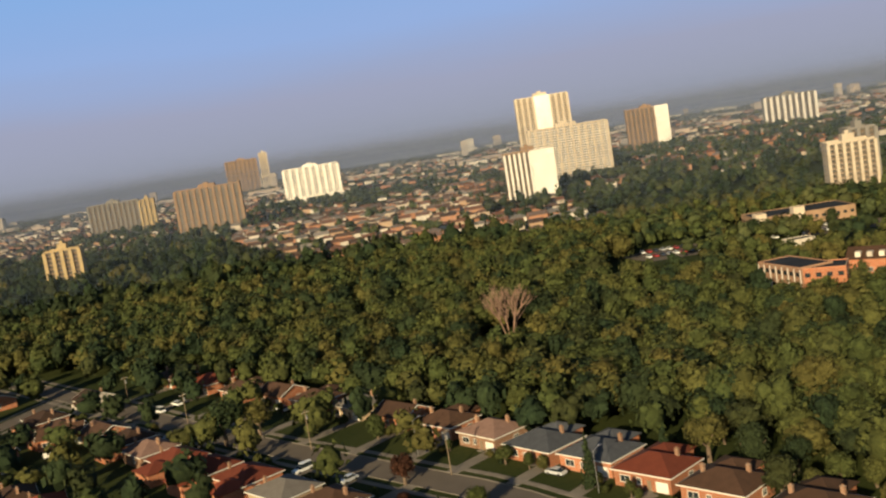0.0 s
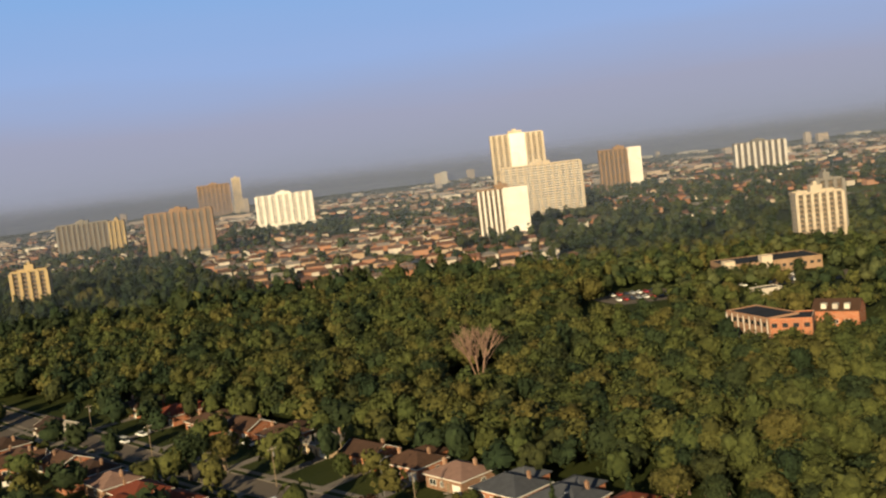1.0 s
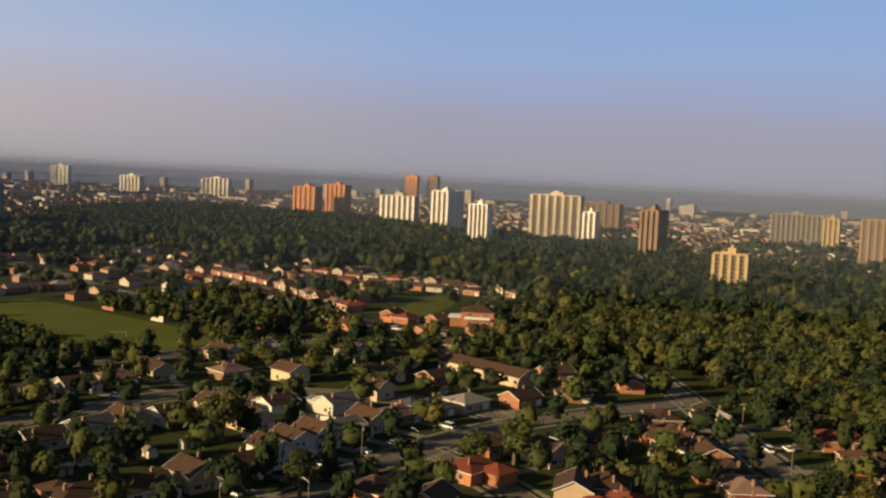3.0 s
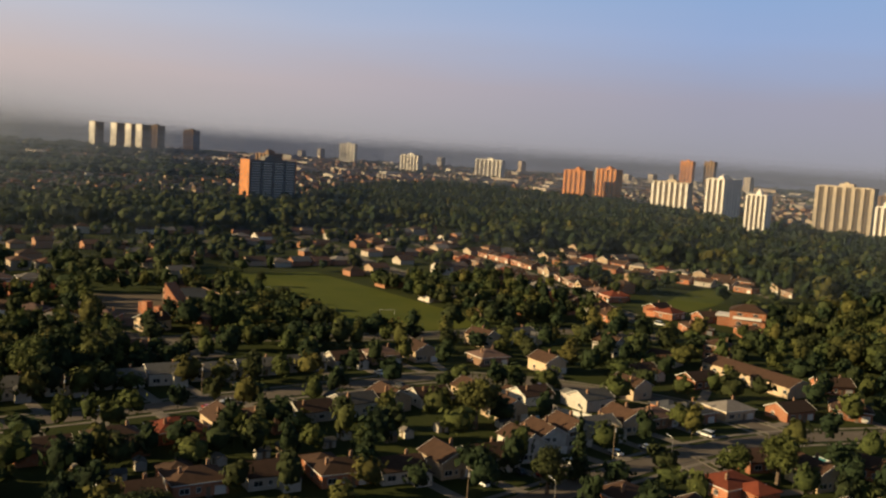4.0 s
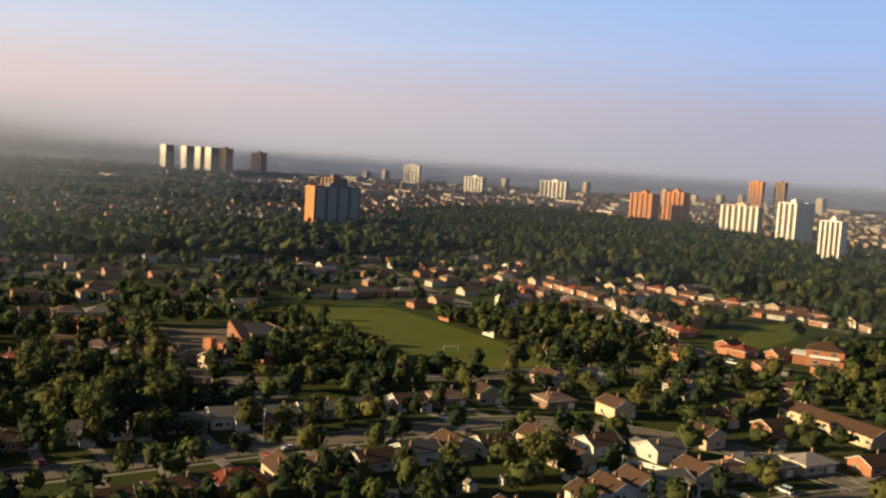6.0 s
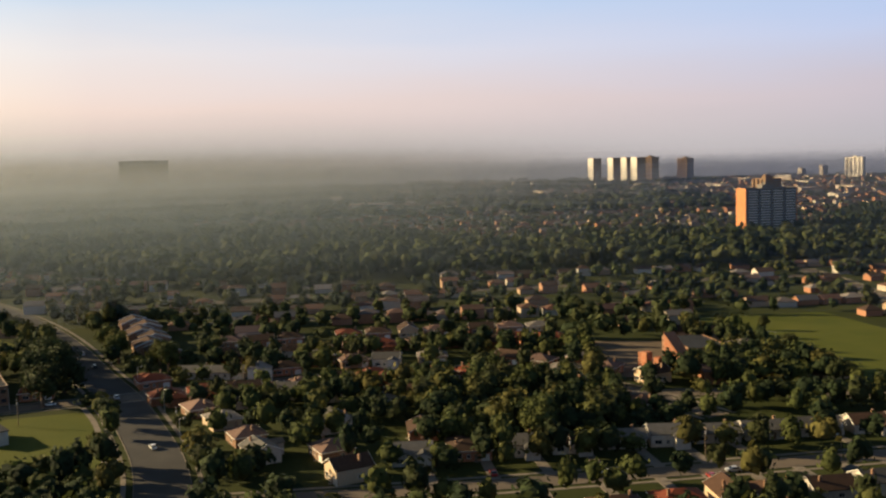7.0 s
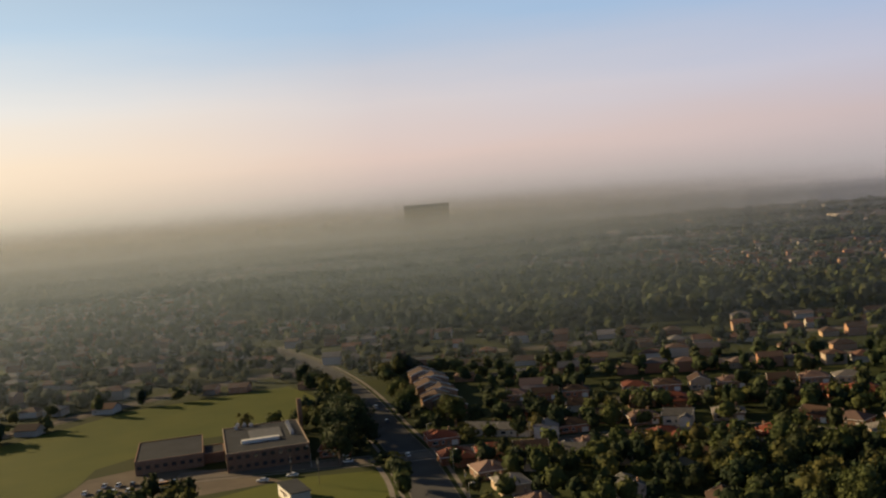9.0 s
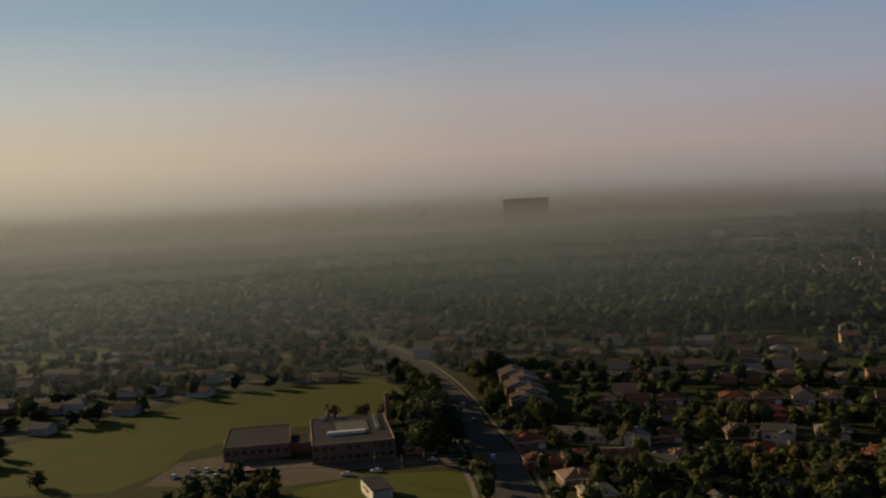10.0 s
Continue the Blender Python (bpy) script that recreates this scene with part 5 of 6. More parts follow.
school = thing("school", pose(-412, -172, 0, 0, 0, 26), "flat-roofed dark brick school with roof units", "school")
flat_block(school, "main_wing", pose(6, 16, 0), 52, 34, 7.5, BRICK_BROWN, win="school")
flat_block(school, "side_wing", pose(-5, -24, 0), 38, 28, 5.5, BRICK_BROWN, win="school")
flat_block(school, "link_wing", pose(2, -5.5, 0), 16, 8.6, 4.0, BRICK_BROWN, win=False)
part("skylight", Shape().box(14, 16.5, 6, 22, 7.6, 9.0), TRIM, school, "long white roof light")
part("roof_platform", Shape().box(-8, 13, 10, 24, 7.6, 8.0), ROOF_SLATE, school)
for x, y in ((-22, 6), (-20, 9), (-18, 12), (-16, 5), (-12, 28), (-6, 28), (0, 28), (5, 28), (10, 28)):
    part("roof_unit", Shape().box(x - 1, x + 1, y - .8, y + .8, 7.5, 8.9).box(x - .5, x + .5, y - .4, y + .4, 8.9, 9.3), STEEL, school)
part("chimney", Shape().box(-23, -21, 34, 36, -0.3, 17), BRICK_BROWN, school)

brick_school = thing("school", pose(-408, 141, 0, 0, 0, 24), "orange brick school with a tall triangular gable", "school")
# Darker brick paints in the shade on this wing; only the hall looks lit.
flat_block(brick_school, "classroom_wing", pose(-13.5, 31, 0, 0, 0, -20), 33, 19, 6.5, BRICK_BROWN, win=True)
flat_block(brick_school, "gym_wing", pose(2, 11, 0), 18, 10, 6.0, BRICK, win=True)
wedge = Shape()
wedge.add([(0, 0, -0.5), (11, 0, -0.5), (11, 5.9, -0.5), (0, 5.9, -0.5), (0, 0, 16), (11, 0, 6.5), (11, 5.9, 6.5), (0, 5.9, 16)],
          [(3, 2, 1, 0), (4, 5, 6, 7), (0, 1, 5, 4), (1, 2, 6, 5), (2, 3, 7, 6), (3, 0, 4, 7)])
part("sloping_hall", wedge, BRICK, brick_school, "orange brick hall with a steep sloping roof")
for x, y, h in ((-6, -6, 7.5), (-1.5, -8, 8.5), (5, -7, 7.0)):
    part("entrance_pier", Shape().box(x - 1.6, x + 1.6, y - 1.6, y + 1.6, -0.5, h), BRICK, brick_school)
part("entrance_roof", Shape().box(-7, 7, -5.6, -0.1, 3.6, 4.1), CONCRETE, brick_school)

flats = thing("brick_apartments", pose(109, 337, 0, 0, 0, -73), "three-storey orange brick apartments with a dark flat roof", "apartment building")
flat_block(flats, "long_wing", pose(0, 0, 0), 24, 13, 9.5, BRICK_BROWN, FLAT_ROOF)
for k in range(8):
    part("wall_strip", Shape().box(k * 3.4 - 12.0, k * 3.4 - 11.75, -6.68, -6.5, 0.4, 9.2), TRIM, flats, "pale strip between the windows")
flat_block(flats, "end_wing", pose(109, 337, 0, 0, 0, -73).inverted() @ pose(116, 327, 0, 0, 0, -25), 14, 13, 9.0, BRICK, FLAT_ROOF)
flats = thing("brick_apartments", pose(140, 346, 0, 0, 0, -35), "low orange brick apartments with dormers", "apartment building")
wing = part("wall", Shape().gable_wall(16, 11, -0.5, 6.0, 3.4), BRICK, flats)
part("roof", Shape().gable(16, 11, 6.0, 3.4, 0.3), ROOF_BROWN, flats)
for k in (-4, 0, 4):
    part("dormer", Shape().box(k - .9, k + .9, -5.2, -2.5, 6.6, 8.4), SIDING, flats, "small white dormer")
    window(flats, k, 2.0, 1.6, 1.4, pose(0, -5.5, 0))
plaza = thing("plaza", pose(162, 498, 0, 0, 0, 0), "tan low plaza building with two pale entrance towers", "shop building")
flat_block(plaza, "long_wing", pose(4, 2, 0), 50, 26, 6.0, TOWER_BROWN)
flat_block(plaza, "entrance_tower", pose(-20, -14, 0), 5.5, 5.5, 8.5, TOWER_PALE, win=False)
flat_block(plaza, "entrance_tower", pose(-1, -14, 0), 5.5, 5.5, 9.5, TOWER_PALE, win=False)
flat_block(plaza, "front_wing", pose(-10.5, -13.6, 0), 12.8, 4, 6.2, TOWER_BROWN, win=False)
shed = thing("plaza_annex", pose(140, 424, 0, 0, 0, 10), "small white low building in the lot", "shop building")
flat_block(shed, "wall", pose(0, 0, 0), 12, 7, 3.4, SIDING, win=False)
long_block = thing("row_building", pose(-619, -140, 0, 0, 0, 95), "long low building with a grey roof", "building")
flat_block(long_block, "wall", pose(0, 0, 0), 46, 16, 5.5, BRICK_BROWN)

low_block = thing("row_building", pose(-233, 316, 0, 0, 0, 176), "long low buff building with a brown gabled roof", "building")
part("wall", Shape().gable_wall(44, 12, -0.3, 4.2, 2.4), BRICK_BUFF, low_block)
part("roof", Shape().gable(44, 12, 4.2, 2.4, 0.4), ROOF_BROWN, low_block)
for x in range(-20, 21, 5):
    window(low_block, x, 2.2, 1.8, 1.3, pose(0, 6, 0, 0, 0, 180))
    window(low_block, x, 2.2, 1.8, 1.3, pose(0, -6, 0))
for n, sh in barge_boards(44, 12, 4.2, 2.4, 0.4):
    part(n, sh, TRIM, low_block)

# stepped row houses with pale sloping roof edges
row = thing("row_houses", pose(-520, -101, 0, 0, 0, 19), "stepped row houses with pale roof edges", "row house")
for k in range(6):
    m = pose(k * 16.6 - 42, (k % 2) * 4.5 - 2, 1.2 - 0.45 * k)
    unit = part("unit", Shape().gable_wall(16.2, 15, -2.3, 5.4, 2.6), BRICK_BROWN, row, at=m)
    part("roof", Shape().gable(16.2, 15, 5.4, 2.6, 0.3), ROOF_BROWN, unit)
    for n, s in barge_boards(16.2, 15, 5.4, 2.6, 0.3, thick=0.6):
        part("roof_edge", s, TRIM, unit)
    for f in (1.6, 4.3):
        for x in (-5.4, 0.0, 5.4):
            part("window", Shape().box(x - 0.8, x + 0.8, -7.55, -7.46, f - 0.6, f + 0.6), PANE, unit)

house = thing("large_house", pose(-322, 421, 0, 0, 0, 35), "large orange brick house with stepped roofs", "house")
part("wall", Shape().box(-9, 9, -7, 7, -0.5, 8.5), BRICK, house)
part("roof", Shape().hip(18, 14, 8.5, 3.2), ROOF_BROWN, house)
part("low_wing", Shape().box(-15, -9, -6, 5, -0.5, 5.0), BRICK, house)
part("porch_roof", Shape().box(-16, -8.8, -7, 6, 5.0, 5.5), TRIM, house)
part("balcony", Shape().box(-7, 7, -8.6, -7, 4.6, 5.0).box(-7, 7, -8.7, -8.6, 5.0, 5.9), TRIM, house)
window(house, -4, 2.2, 2.4, 1.6, pose(0, -7, 0))
window(house, 4, 2.2, 2.4, 1.6, pose(0, -7, 0))
window(house, -4, 7.0, 2.4, 1.4, pose(0, -7, 0))
window(house, 4, 7.0, 2.4, 1.4, pose(0, -7, 0))

# small hut with a board by the corner lawn
hut = thing("portable_classroom", pose(-345, -116, 0, 0, 0, 36), "pale flat-roofed portable classroom with a sunlit board", "hut")
part("wall", Shape().box(-9, 9, -3.5, 3.5, -0.3, 4.8), SIDING, hut)
part("roof", Shape().box(-9.4, 9.4, -3.9, 3.9, 4.8, 5.1), FLAT_ROOF, hut)
part("board", Shape().box(-8.6, 8.6, -3.65, -3.52, 0.8, 4.6), TRIM, hut, "white board on the long wall")
part("board_stripe", Shape().box(-5.0, 4.0, -3.7, -3.65, 2.7, 3.5).box(-1.0, 1.0, -3.7, -3.65, 1.9, 2.7), ROOF_BROWN, hut)

# ---- bare tree in the ravine ----
bare = thing("bare_tree", pose(7, 329, 0), "tall bare dead tree with pinkish branches", "tree")
rng = random.Random(21)
s = Shape()


def limb(a, way, length, r, depth):
    b = a + way * length
    s.tube(a, b, r, r * 0.6, 5)
    if depth:
        for k in range(4 if depth > 1 else 3):
            v = (way + Vector((rng.uniform(-.55, .55), rng.uniform(-.55, .55), rng.uniform(-.1, .35)))).normalized()
            limb(a.lerp(b, rng.uniform(0.55, 1.0)), v, length * rng.uniform(0.55, 0.8), r * 0.55, depth - 1)


for k in range(7):
    a = k * 0.9
    s = Shape()
    limb(Vector((math.cos(a) * 1.2, math.sin(a) * 1.2, 0)), Vector((math.cos(a) * 0.32, math.sin(a) * 0.32, 1)).normalized(), 8.5, 0.34, 3)
    part("limb", s, DEAD_BARK, bare)

# ---- garden and street trees ----
rng = np.random.default_rng(11)
tx, ty = rng.uniform(-480, 70, 14000), rng.uniform(-180, 450, 14000)
ok = ~blocked(tx, ty, 2.5) & ~inside(tx, ty, RAVINE) & (np.hypot(tx, ty) > 110)
yaw = np.degrees(np.arctan2(-tx, ty))
ok &= (yaw > -32) & (yaw < 136)
ok &= ~((seg_distance(tx, ty, STREETS["ravine_street"][0]) < 14) & (rng.uniform(0, 1, len(tx)) < 0.6))
for name in ("middle_street", "west_street", "link_street"):  # open verges and front gardens
    ok &= ~((seg_distance(tx, ty, STREETS[name][0]) < 15) & (rng.uniform(0, 1, len(tx)) < 0.75))
SMALL_FIELD_SIDE = [(-300, 372), (-300, 430), (-355, 470), (-425, 520), (-430, 430), (-350, 340)]
ok &= ~inside(tx, ty, SMALL_FIELD_SIDE)
tx, ty = tx[ok], ty[ok]
taken, rest = [], []
done = np.array(PLACED)
kinds = BROAD + BROAD + DARK + DARK + SPRUCE + [BUSH]
sun_flat = Vector((sun_way.x, sun_way.y)).normalized()
edge = seg_distance(tx, ty, STREETS["ravine_street"][0])
for x, y, e in zip(tx, ty, edge):
    reach = np.min(np.hypot(done[:, 0] - x, done[:, 1] - y))
    along = (x - done[:, 0]) * sun_flat.x + (y - done[:, 1]) * sun_flat.y
    across = np.abs((x - done[:, 0]) * sun_flat.y - (y - done[:, 1]) * sun_flat.x)
    if np.any((along > 0) & (along < 28) & (across < 7.5)) and rng.uniform() < 0.85:  # sunny side of a house
        continue
    near_west = x > -340 and math.degrees(math.atan2(-x, y)) > 68
    gap = 11.0 if -345 < x < -140 and 225 < y < 400 else 5.6 if 26 < e < 60 and 0.73 * (x + 32) + 0.69 * (y - 215) > 0 else 6.3 if near_west else 6.8 if x < -330 else 8.9 + 2.6 * math.sin(x * 0.045) * math.sin(y * 0.05)  # clumps and clearings
    if reach < 9.2 or any((x - a) ** 2 + (y - b) ** 2 < gap * gap for a, b, _ in taken):
        continue
    taken.append((x, y, reach))
taken.sort(key=lambda p: math.hypot(p[0], p[1]))
for k, (x, y, reach) in enumerate(taken):
    if k < 285:
        t = kinds[rng.integers(0, len(kinds))] if rng.uniform() > 0.04 else PLUM
        sc = rng.uniform(0.55, 0.95) if rng.uniform() < 0.72 else rng.uniform(1.0, 1.45)
        if math.degrees(math.atan2(-x, y)) > 60:
            sc *= 1.45 if x < -315 else 1.1
        if reach < 12:
            sc = min(sc, 0.9)
        if x > -150 and y < 320 and 0.73 * (x + 32) + 0.69 * (y - 215) < 12:  # low garden trees on the sunny side of the ravine street
            sc = min(sc, 0.62)
        if seg_distance(x, y, STREETS["ravine_street"][0]) < 19:
            sc = min(sc, 0.55)
        copy_thing(t, pose(x, y, 0, 0, 0, rng.uniform(0, 360)) @ Matrix.Scale(sc, 4))["group"] = "garden trees"
    else:
        rest.append((x, y))
# single trees that stand out
for t, x, y, sc in ((PLUM, -23, 200, 1.1), (DARK[1], -74, 249, 1.2), (BROAD[3], -66, 254, 1.0), (BROAD[1], -152, 225, 1.3), (BROAD[0], -160, 217, 1.2), (SPRUCE[0], -176, 176, 1.5), (DARK[0], -171, 162, 1.2),
                    (SPRUCE[1], -197, 126, 1.9), (BROAD[3], -223, 177, 1.5), (BROAD[3], -313, 71, 1.5), (DARK[1], -420, 202, 1.0), (DARK[0], -487, 219, 0.8), (BUSH, -338, -257, 2.0),
                    (DARK[1], -391, -113, 1.6), (DARK[1], -404, -117, 1.9), (DARK[0], -415, -112, 2.1), (DARK[1], -425, -121, 2.0), (DARK[0], -437, -124, 1.9), (DARK[1], -448, -131, 1.7), (BROAD[3], -494, -114, 1.5), (BROAD[1], -484, -108, 1.4), (BROAD[3], -473, -104, 1.4), (BROAD[1], -449, -76, 1.3), (BROAD[3], -464, -83, 1.2),
                    (DARK[1], -392, 149, 1.1), (DARK[0], -397, 160, 1.2), (DARK[1], -400, 171, 1.0), (BROAD[3], -306, 68, 1.3), (BROAD[1], 145, 466, 0.9), (DARK[0], 151, 462, 0.8), (BROAD[3], 152, 444, 1.0), (DARK[1], 131, 456, 1.0), (DARK[0], 171, 466, 0.9), (BROAD[3], -22, 285, 1.0), (BROAD[1], 67, 203, 1.3), (SPRUCE[0], 15, 183, 0.9), (BROAD[4], -32, 236, 1.0), (SPRUCE[1], -51, 246, 0.9)):
    copy_thing(t, pose(x, y, 0, 0, 0, x * 13 % 360) @ Matrix.Scale(sc, 4))["group"] = "garden trees"
rng = random.Random(41)
for x, y in PLACED[:26]:  # shrubs and small trees in the front gardens by the ravine street
    way = Vector((-0.69, -0.73)) if (x + 32) * 0.73 + (y - 215) * 0.69 > 0 else Vector((0.69, 0.73))
    for k in range(3):
        p = Vector((x, y)) + way * rng.uniform(7.5, 10.5) + Vector((way.y, -way.x)) * rng.choice((-6, -4.5, -2.5, 0, 6.2)) + Vector((rng.uniform(-1, 1), rng.uniform(-1, 1)))
        t = rng.choice((BUSH, BUSH, BROAD[4], BROAD[2], SPRUCE[1]))
        copy_thing(t, pose(p.x, p.y, 0, 0, 0, rng.uniform(0, 360)) @ Matrix.Scale(rng.uniform(0.35, 0.62), 4))["group"] = "front garden shrubs"
for t in TREE_KINDS + list(KINDS.values()):
    for o in (*t.children_recursive, t):
        bpy.data.objects.remove(o)

rx, ry = np.array([p[0] for p in rest]), np.array([p[1] for p in rest])
near = np.arange(len(rx)) % 2 == 0
stuff_trees("garden_trees", rx[near], ry[near], 120, 4, 60, 0.18, LEAF, "leafy green trees among the houses", 5.3, 10.5)
stuff_trees("garden_trees", rx[~near], ry[~near], 121, 4, 60, 0.18, LEAF_DARK, "dark green trees among the houses", 5.3, 11.5)
# tall garden trees that close up before the school and the field
for k, (poly, gap) in enumerate((([(-424, 40), (-414, 116), (-390, 112), (-300, 98), (-292, 55), (-320, 30)], 8.0), ([(-410, 150), (-400, 208), (-368, 196), (-372, 136)], 8.0), ([(-640, -150), (-560, -215), (-470, -140), (-455, -120), (-585, -185)], 10.0),
                                ([(-600, -160), (-500, -112), (-470, -98), (-480, -78), (-610, -130)], 9.0))):
    xs, ys = clear_of(*spread(poly, gap, 40 + k), 1.5)
    ok = np.array([np.min(np.hypot(done[:, 0] - x, done[:, 1] - y)) > 9.5 for x, y in zip(xs, ys)], bool)
    xs, ys = xs[ok], ys[ok]
    for j, mat in enumerate((LEAF, LEAF_DARK)):
        stuff_trees("garden_trees", xs[j::2], ys[j::2], 160 + 2 * k + j, 4, 110, 0.13, mat, ("tall leafy trees in the gardens", "tall dark trees in the gardens")[j], 6.0, 12.5)
# trees of the farther suburb
rng = np.random.default_rng(12)
n = 10500
a, r = np.radians(rng.uniform(-36, 140, n)), rng.uniform(440, 1500, n)
mx, my = -np.sin(a) * r, np.cos(a) * r
lit = inside(mx, my, LIT_BLOCK) & (rng.uniform(0, 1, len(mx)) < 0.7)
rows = (mx > -760) & (mx < -340) & (my > 250) & (my < 545) & (rng.uniform(0, 1, len(mx)) < 0.6)
rows |= (mx > -740) & (mx < -440) & (my > -110) & (my < 250) & (rng.uniform(0, 1, len(mx)) < 0.3)  # open streets west of the school
ok = ~lit & ~rows & ~blocked(mx, my, 2.0) & ~inside(mx, my, RAVINE) & ~inside(mx, my, WEST_WOOD) & ~((mx > -470) & (mx < 60) & (my > -170) & (my < 430))
mx, my = mx[ok], my[ok]
homes = np.array([p for p in FAR_DONE + PLACED if math.hypot(*p) < 1500])
open_sky = np.ones(len(mx), bool)
for i in range(len(mx)):  # trees leave the houses and their sunny sides free
    dx, dy = mx[i] - homes[:, 0], my[i] - homes[:, 1]
    along, across = dx * sun_flat.x + dy * sun_flat.y, np.abs(dx * sun_flat.y - dy * sun_flat.x)
    open_sky[i] = not np.any((np.hypot(dx, dy) < 7.0) | ((along > 0) & (along < 13) & (across < 5)))
mx, my = mx[open_sky], my[open_sky]
h = int(len(mx) * 0.5)
stuff_trees("suburb_trees", mx[:h], my[:h], 130, 2, 14, 0.3, LEAF_HAZED, "green trees among the farther houses", 5.7, 10.5, ball=(SEED_V, SEED_F), flat=0.9)
stuff_trees("suburb_trees", mx[h:], my[h:], 131, 2, 14, 0.3, LEAF_DARK, "dark green trees among the farther houses", 5.7, 11.5, ball=(SEED_V, SEED_F), flat=0.9)
n = 4600
a, r = np.radians(rng.uniform(-36, 140, n)), rng.uniform(1000, 4100, n)
mx, my = -np.sin(a) * r, np.cos(a) * r
r_ok = ~inside(mx, my, LIT_BLOCK) & ~inside(mx, my, RAVINE) & ~inside(mx, my, WEST_WOOD) & ~inside(mx, my, GOLF)
mx, my = mx[r_ok], my[r_ok]
stuff_trees("far_trees", mx[:2000], my[:2000], 140, 2, 5, 0.4, LEAF_HAZED, "distant treetops reaching the horizon", 9.0, 10.0, ball=(SEED_V, SEED_F), flat=0.8)
stuff_trees("far_trees", mx[2000:], my[2000:], 141, 2, 5, 0.4, LEAF, "distant dark treetops reaching the horizon", 9.0, 10.0, ball=(SEED_V, SEED_F), flat=0.8)

# ---- cars ----


def car_kind(paint, label, van=False, length=4.6):
    t = thing("car", pose(0, 0, -700), label, "car")
    L, W = length / 2, 0.9
    top = 2.0 if van else 1.45
    prof = [(-L, 0.35), (-L, 0.85), (-L * .55, 0.98), (L * .95, 0.95), (L, 0.8), (L, 0.35)]
    s = Shape()
    n = len(prof)
    s.add([(x, y, z) for y in (-W, W) for x, z in prof], [tuple(range(n)), tuple(reversed(range(n, 2 * n)))] + [(i, i + n, (i + 1) % n + n, (i + 1) % n) for i in range(n)])
    part("body", s, paint, t)
    s = Shape()
    b = [(-L * .55, .97), (-L * .2, top), (L * (.9 if van else .45), top), (L * (.95 if van else .85), .95)]
    n = 4
    s.add([(x, y * (W - .08 - (.12 if z > 1 else 0)), z) for y in (-1, 1) for x, z in b], [tuple(range(n)), tuple(reversed(range(n, 2 * n)))] + [(i, i + n, (i + 1) % n + n, (i + 1) % n) for i in range(n)])
    part("glass_cabin", s, PANE, t)
    part("roof_panel", Shape().box(-L * .2, L * (.9 if van else .45), -W + .2, W - .2, top, top + 0.05), paint, t)
    wheel = mesh_of("wheel", Shape().tube((0, -.1, 0), (0, .1, 0), .33, .33, 10), RUBBER)
    for x in (-L * .62, L * .62):
        for y in (-W + .05, W - .05):
            part("wheel", wheel, RUBBER, t, at=pose(x, y, .33))
    return t


CARS = [car_kind(car_paint("white_paint", (0.75, 0.75, 0.73)), "white saloon car on the asphalt"), car_kind(car_paint("silver_paint", (0.42, 0.43, 0.45)), "silver grey saloon car parked outdoors"),
        car_kind(car_paint("dark_paint", (0.03, 0.035, 0.05)), "dark blue saloon car parked outdoors"), car_kind(car_paint("red_paint", (0.30, 0.03, 0.025)), "dark red saloon car parked outdoors"),
        car_kind(car_paint("van_paint", (0.72, 0.72, 0.70)), "white delivery van parked outdoors", True, 5.4)]
BUS = car_kind(car_paint("bus_paint", (0.62, 0.30, 0.03)), "yellow school bus parked in the lot", True, 10.5)
spots = [(0, -277, 82, 88, "kerb"), (1, -273, 119, 88, "kerb"), (3, -167, 184, 100, "kerb"), (0, -64, 277, -45, "drive"), (2, -72, 283, -45, "drive"), (4, -108, 298, -45, "drive"), (0, -104, 304, -45, "drive"),
         (2, -32, 250, -45, "drive"), (1, 9, 193, -45, "drive"), (0, -187, 183, 0, "drive"), (0, -188, 201, 0, "drive"), (2, -186, 165, 0, "drive"), (4, -183, 151, 0, "drive"), (0, -209, 89, 0, "drive"),
         (1, -400, -87, 20, "street"), (0, -393, -111, 100, "street"), (0, -326, -57, 25, "street"), (2, -464, -113, 25, "street"), (1, -498, -128, 25, "street"), (0, -375, -128, 100, "street"), (0, -369, -138, 100, "street")]
for k in range(13):
    spots.append((k % 3, -358 - (k % 2) * 9 - k * 0.4, -208 + k * 2.9, 20, "school parking lot"))
for k in range(16):
    spots.append(((k * 7) % 4, 80 + (k % 8) * 3.3, 472 - (k // 8) * 16, 98, "plaza parking lot"))
for k in range(12):
    spots.append(((k * 5) % 5, 140 + (k % 6) * 6, 470 - (k // 6) * 14, 98, "plaza parking lot"))
rng = random.Random(17)
picked = [p for p in PLACED[14:110] if rng.random() < 0.3][:24]
for x, y in picked:  # cars before the houses
    line, w = min((v for v in STREETS.values()), key=lambda v: float(seg_distance(x, y, v[0])))
    best = None
    for (ax, ay), (bx, by) in zip(line, line[1:]):
        k = max(0, min(1, ((x - ax) * (bx - ax) + (y - ay) * (by - ay)) / ((bx - ax) ** 2 + (by - ay) ** 2)))
        p, d = Vector((ax + k * (bx - ax), ay + k * (by - ay))), Vector((bx - ax, by - ay)).normalized()
        if best is None or (p - Vector((x, y))).length < (best[0] - Vector((x, y))).length:
            best = (p, d)
    p, d = best
    n = Vector((x, y)) - p
    if not 12 < n.length < 30:
        continue
    c = p + n.normalized() * (w / 2 + 4.2) + d * 4.2
    spots.append((rng.choice((0, 0, 1, 2, 3, 4)), c.x, c.y, math.degrees(math.atan2(n.y, n.x)) + 180 * rng.randint(0, 1), "drive"))
for kind, x, y, a, where in spots:
    copy_thing(CARS[kind], pose(x, y, 0.1, 0, 0, a))["group"] = "cars in the " + where
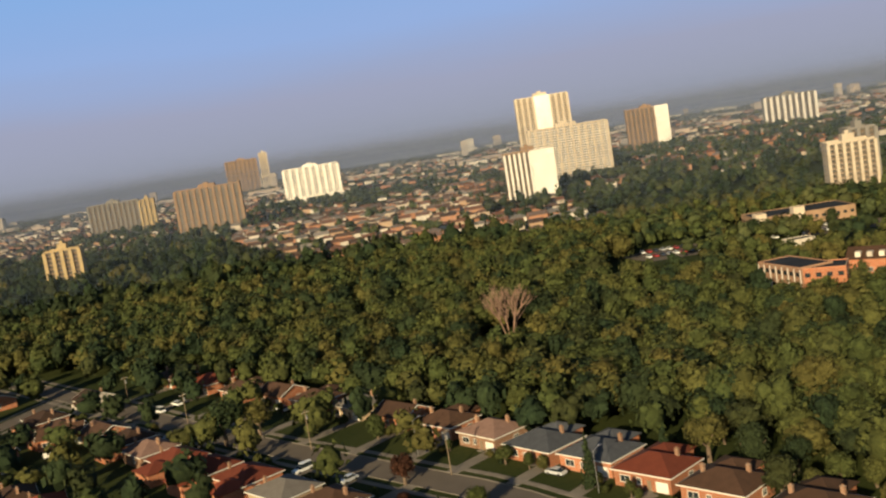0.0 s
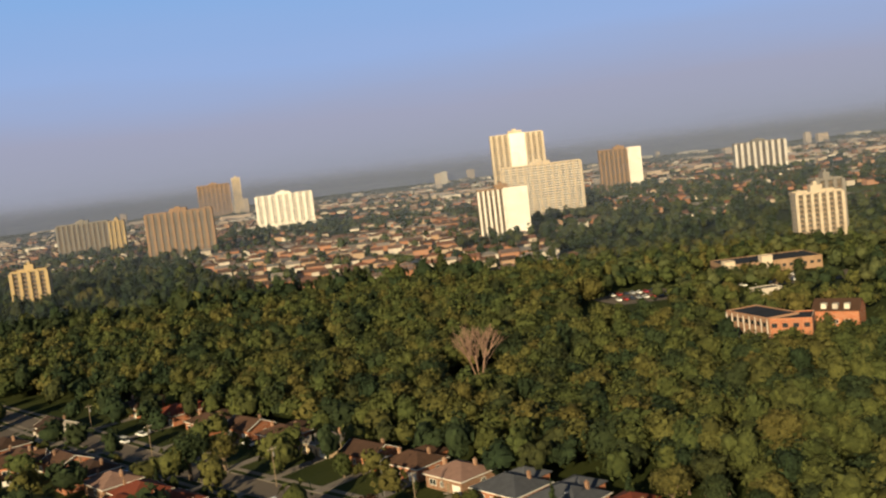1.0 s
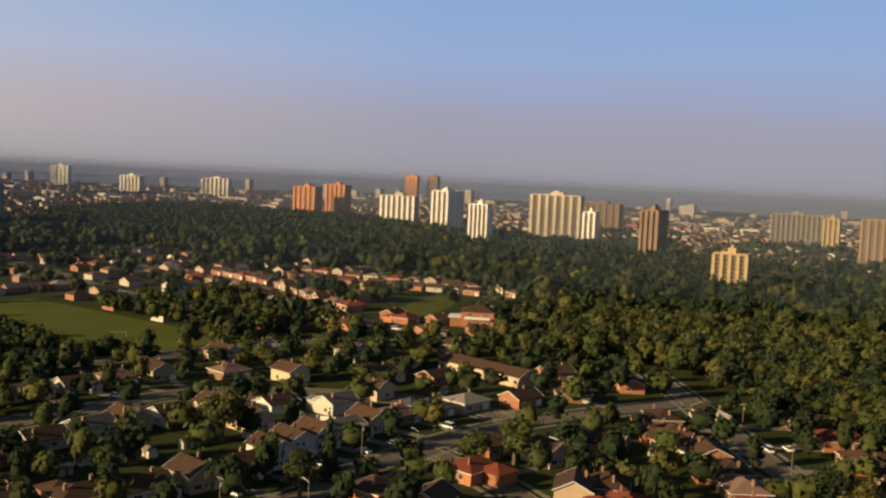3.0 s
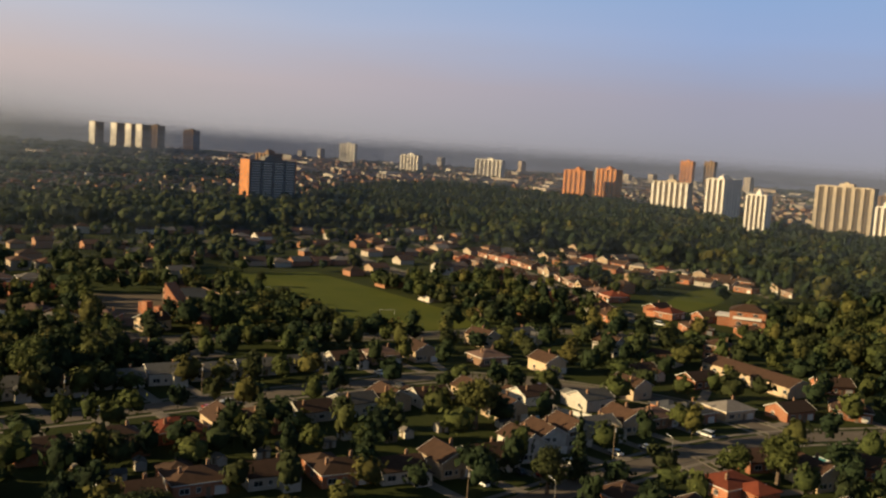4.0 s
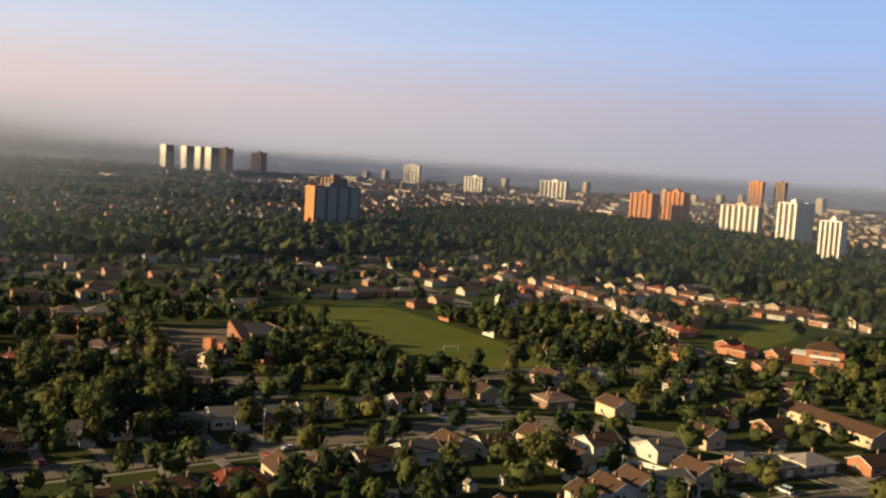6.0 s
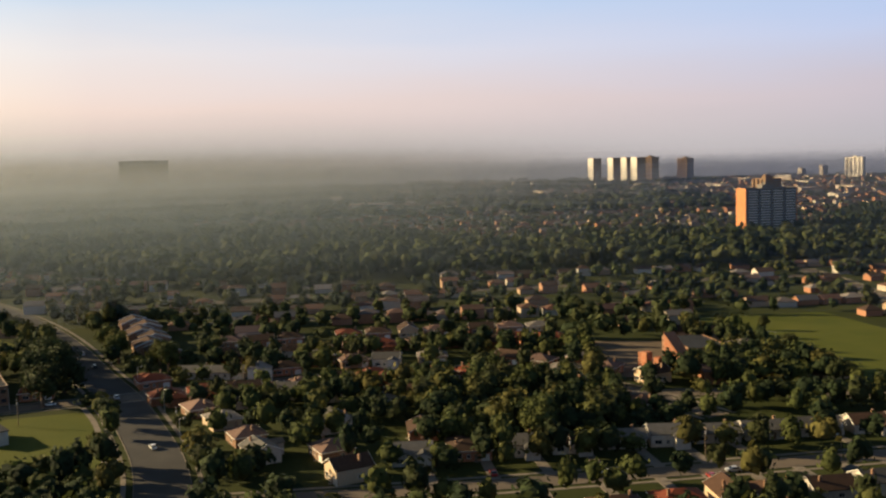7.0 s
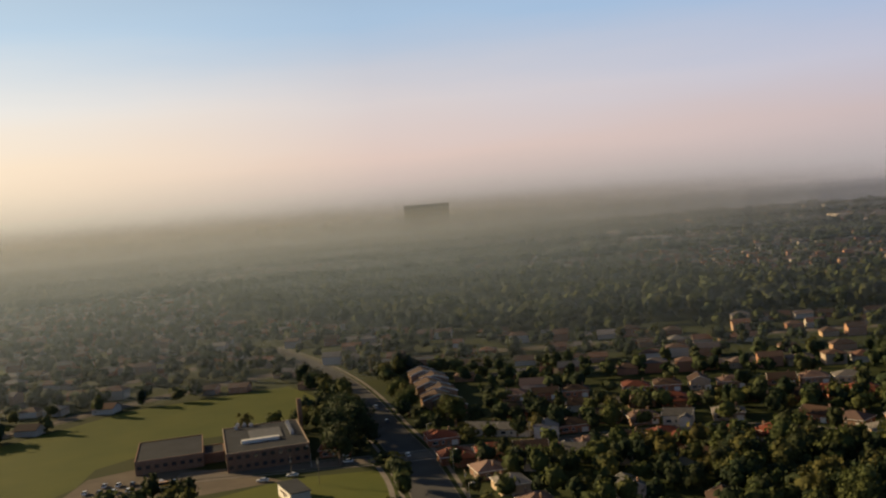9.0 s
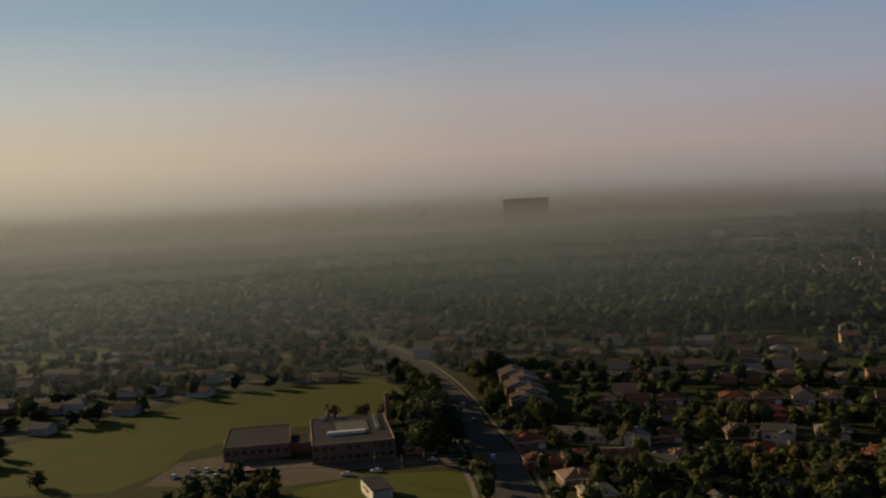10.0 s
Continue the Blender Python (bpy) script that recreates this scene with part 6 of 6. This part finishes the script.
copy_thing(BUS, pose(-365, -181, 0.02, 0, 0, 115))
for t in CARS + [BUS]:
    for o in (*t.children_recursive, t):
        bpy.data.objects.remove(o)

# ---- poles and street lamps ----


def hydro_pole(x, y, turn, h=10.5):
    t = thing("utility_pole", pose(x, y, 0, 0, 0, turn), "weathered wooden utility pole with a crossarm", "pole", "utility poles along the streets")
    part("post", Shape().tube((0, 0, -.3), (0, 0, h), .13, .09, 7), WOOD, t)
    part("crossarm", Shape().box(-1.2, 1.2, -.06, .06, h - .9, h - .75), WOOD, t)
    for k in (-1.0, -.4, .4, 1.0):
        part("insulator", Shape().tube((k, 0, h - .75), (k, 0, h - .5), .06, .04, 6), TRIM, t)
    part("transformer", Shape().tube((.32, 0, h - 2.6), (.32, 0, h - 1.6), .25, .25, 8), STEEL, t)


def lamp(x, y, turn, h=8.5):
    t = thing("street_lamp", pose(x, y, 0, 0, 0, turn), "grey street lamp with a bent arm", "street lamp", "street lamps")
    part("post", Shape().tube((0, 0, -.2), (0, 0, h), .09, .05, 7), STEEL, t)
    part("arm", Shape().tube((0, 0, h), (0, -1.8, h + .5), .05, .04, 6), STEEL, t)
    part("lamp_head", Shape().box(-.16, .16, -2.5, -1.7, h + .42, h + .6), STEEL, t)


for x, y, a in ((-285, 115, 0), (-286, 158, 0), (-282, 73, 0), (-171, 138, 0), (-185, 197, 0), (-191, 235, 0), (-92, 275, 45), (-49, 235, 45), (-13, 202, 45), (-123, 313, 45), (-341, -52, 25), (-367, -125, 10), (-364, -113, 10)):
    hydro_pole(x, y, a)
for x, y, a in ((-331, -49, 155), (-375, -63, 155), (-420, -83, 155), (-464, -105, 155), (-389, -125, 80), (-21, 218, 133), (16, 180, 133), (-159, 154, 270), (-173, 207, 270)):
    lamp(x, y, a)

# ---- back gardens ----
TARP = surface("teal_pool_cover", (0.03, 0.20, 0.20), (0.06, 0.30, 0.29), 0.5, 4.0, 0.5)
for x, y, a in ((-161, 253, 80), (-222, 203, 0)):
    pool = thing("garden_pool", pose(x, y, 0, 0, 0, a), "teal garden pool with a pale rim", "pool", "garden pools")
    part("rim", Shape().box(-4.2, 4.2, -2.4, -2.0, 0, .5).box(-4.2, 4.2, 2.0, 2.4, 0, .5).box(-4.2, -3.8, -2.0, 2.0, 0, .5).box(3.8, 4.2, -2.0, 2.0, 0, .5), TRIM, pool)
    part("pool_water", Shape().box(-3.8, 3.8, -2.0, 2.0, 0, .4), TARP, pool)
rng = random.Random(23)
for k in range(17):
    x, y = -221 - rng.uniform(0, 8) + (k % 2) * 2, 62 + k * 9.4 + rng.uniform(-3, 3)
    if min((x - a) ** 2 + (y - b) ** 2 for a, b in PLACED) < 95:
        continue
    shed = thing("garden_shed", pose(x, y, 0, 0, 0, rng.uniform(-10, 10) + 90 * (k % 2)), "small pale garden shed with a low gabled roof", "shed", "garden sheds")
    part("wall", Shape().gable_wall(3.4, 2.8, -0.1, 2.0, 0.7), (SIDING, WOOD)[k % 3 == 0], shed)
    part("roof", Shape().gable(3.4, 2.8, 2.0, 0.7, 0.2), (ROOF_PALE, ROOF_GREY)[k % 2], shed)
    part("door", Shape().box(-0.5, 0.5, -1.45, -1.38, 0, 1.8), WOOD, shed)


def fence(x0, y0, x1, y1):
    a, b = Vector((x0, y0)), Vector((x1, y1))
    t = thing("garden_fence", pose(x0, y0, 0, 0, 0, math.degrees(math.atan2(y1 - y0, x1 - x0))), "white board fence round a garden", "fence")
    n = int((b - a).length / 2.2)
    post = mesh_of("post", Shape().box(-.07, .07, -.07, .07, -.1, 1.7), TRIM)
    board = mesh_of("board", Shape().box(.07, 2.13, -.03, .03, .15, 1.6), TRIM)
    for k in range(n):
        part("post", post, TRIM, t, at=pose(k * 2.2, 0, 0))
        part("board", board, TRIM, t, at=pose(k * 2.2, 0, 0))


fence(-131, 264, -122, 268)
fence(-228, 214, -214, 220)
for x, y, a in ((-395, 246, 70), (-470, 214, 70)):
    goal = thing("football_goal", pose(x, y, 0, 0, 0, a), "white football goal on the playing field", "goal", "football goals")
    for k in (-3.6, 3.6):
        part("post", Shape().tube((k, 0, 0), (k, 0, 2.4), .09, .09, 6), TRIM, goal)
    part("crossbar", Shape().tube((-3.6, 0, 2.4), (3.6, 0, 2.4), .09, .09, 6), TRIM, goal)
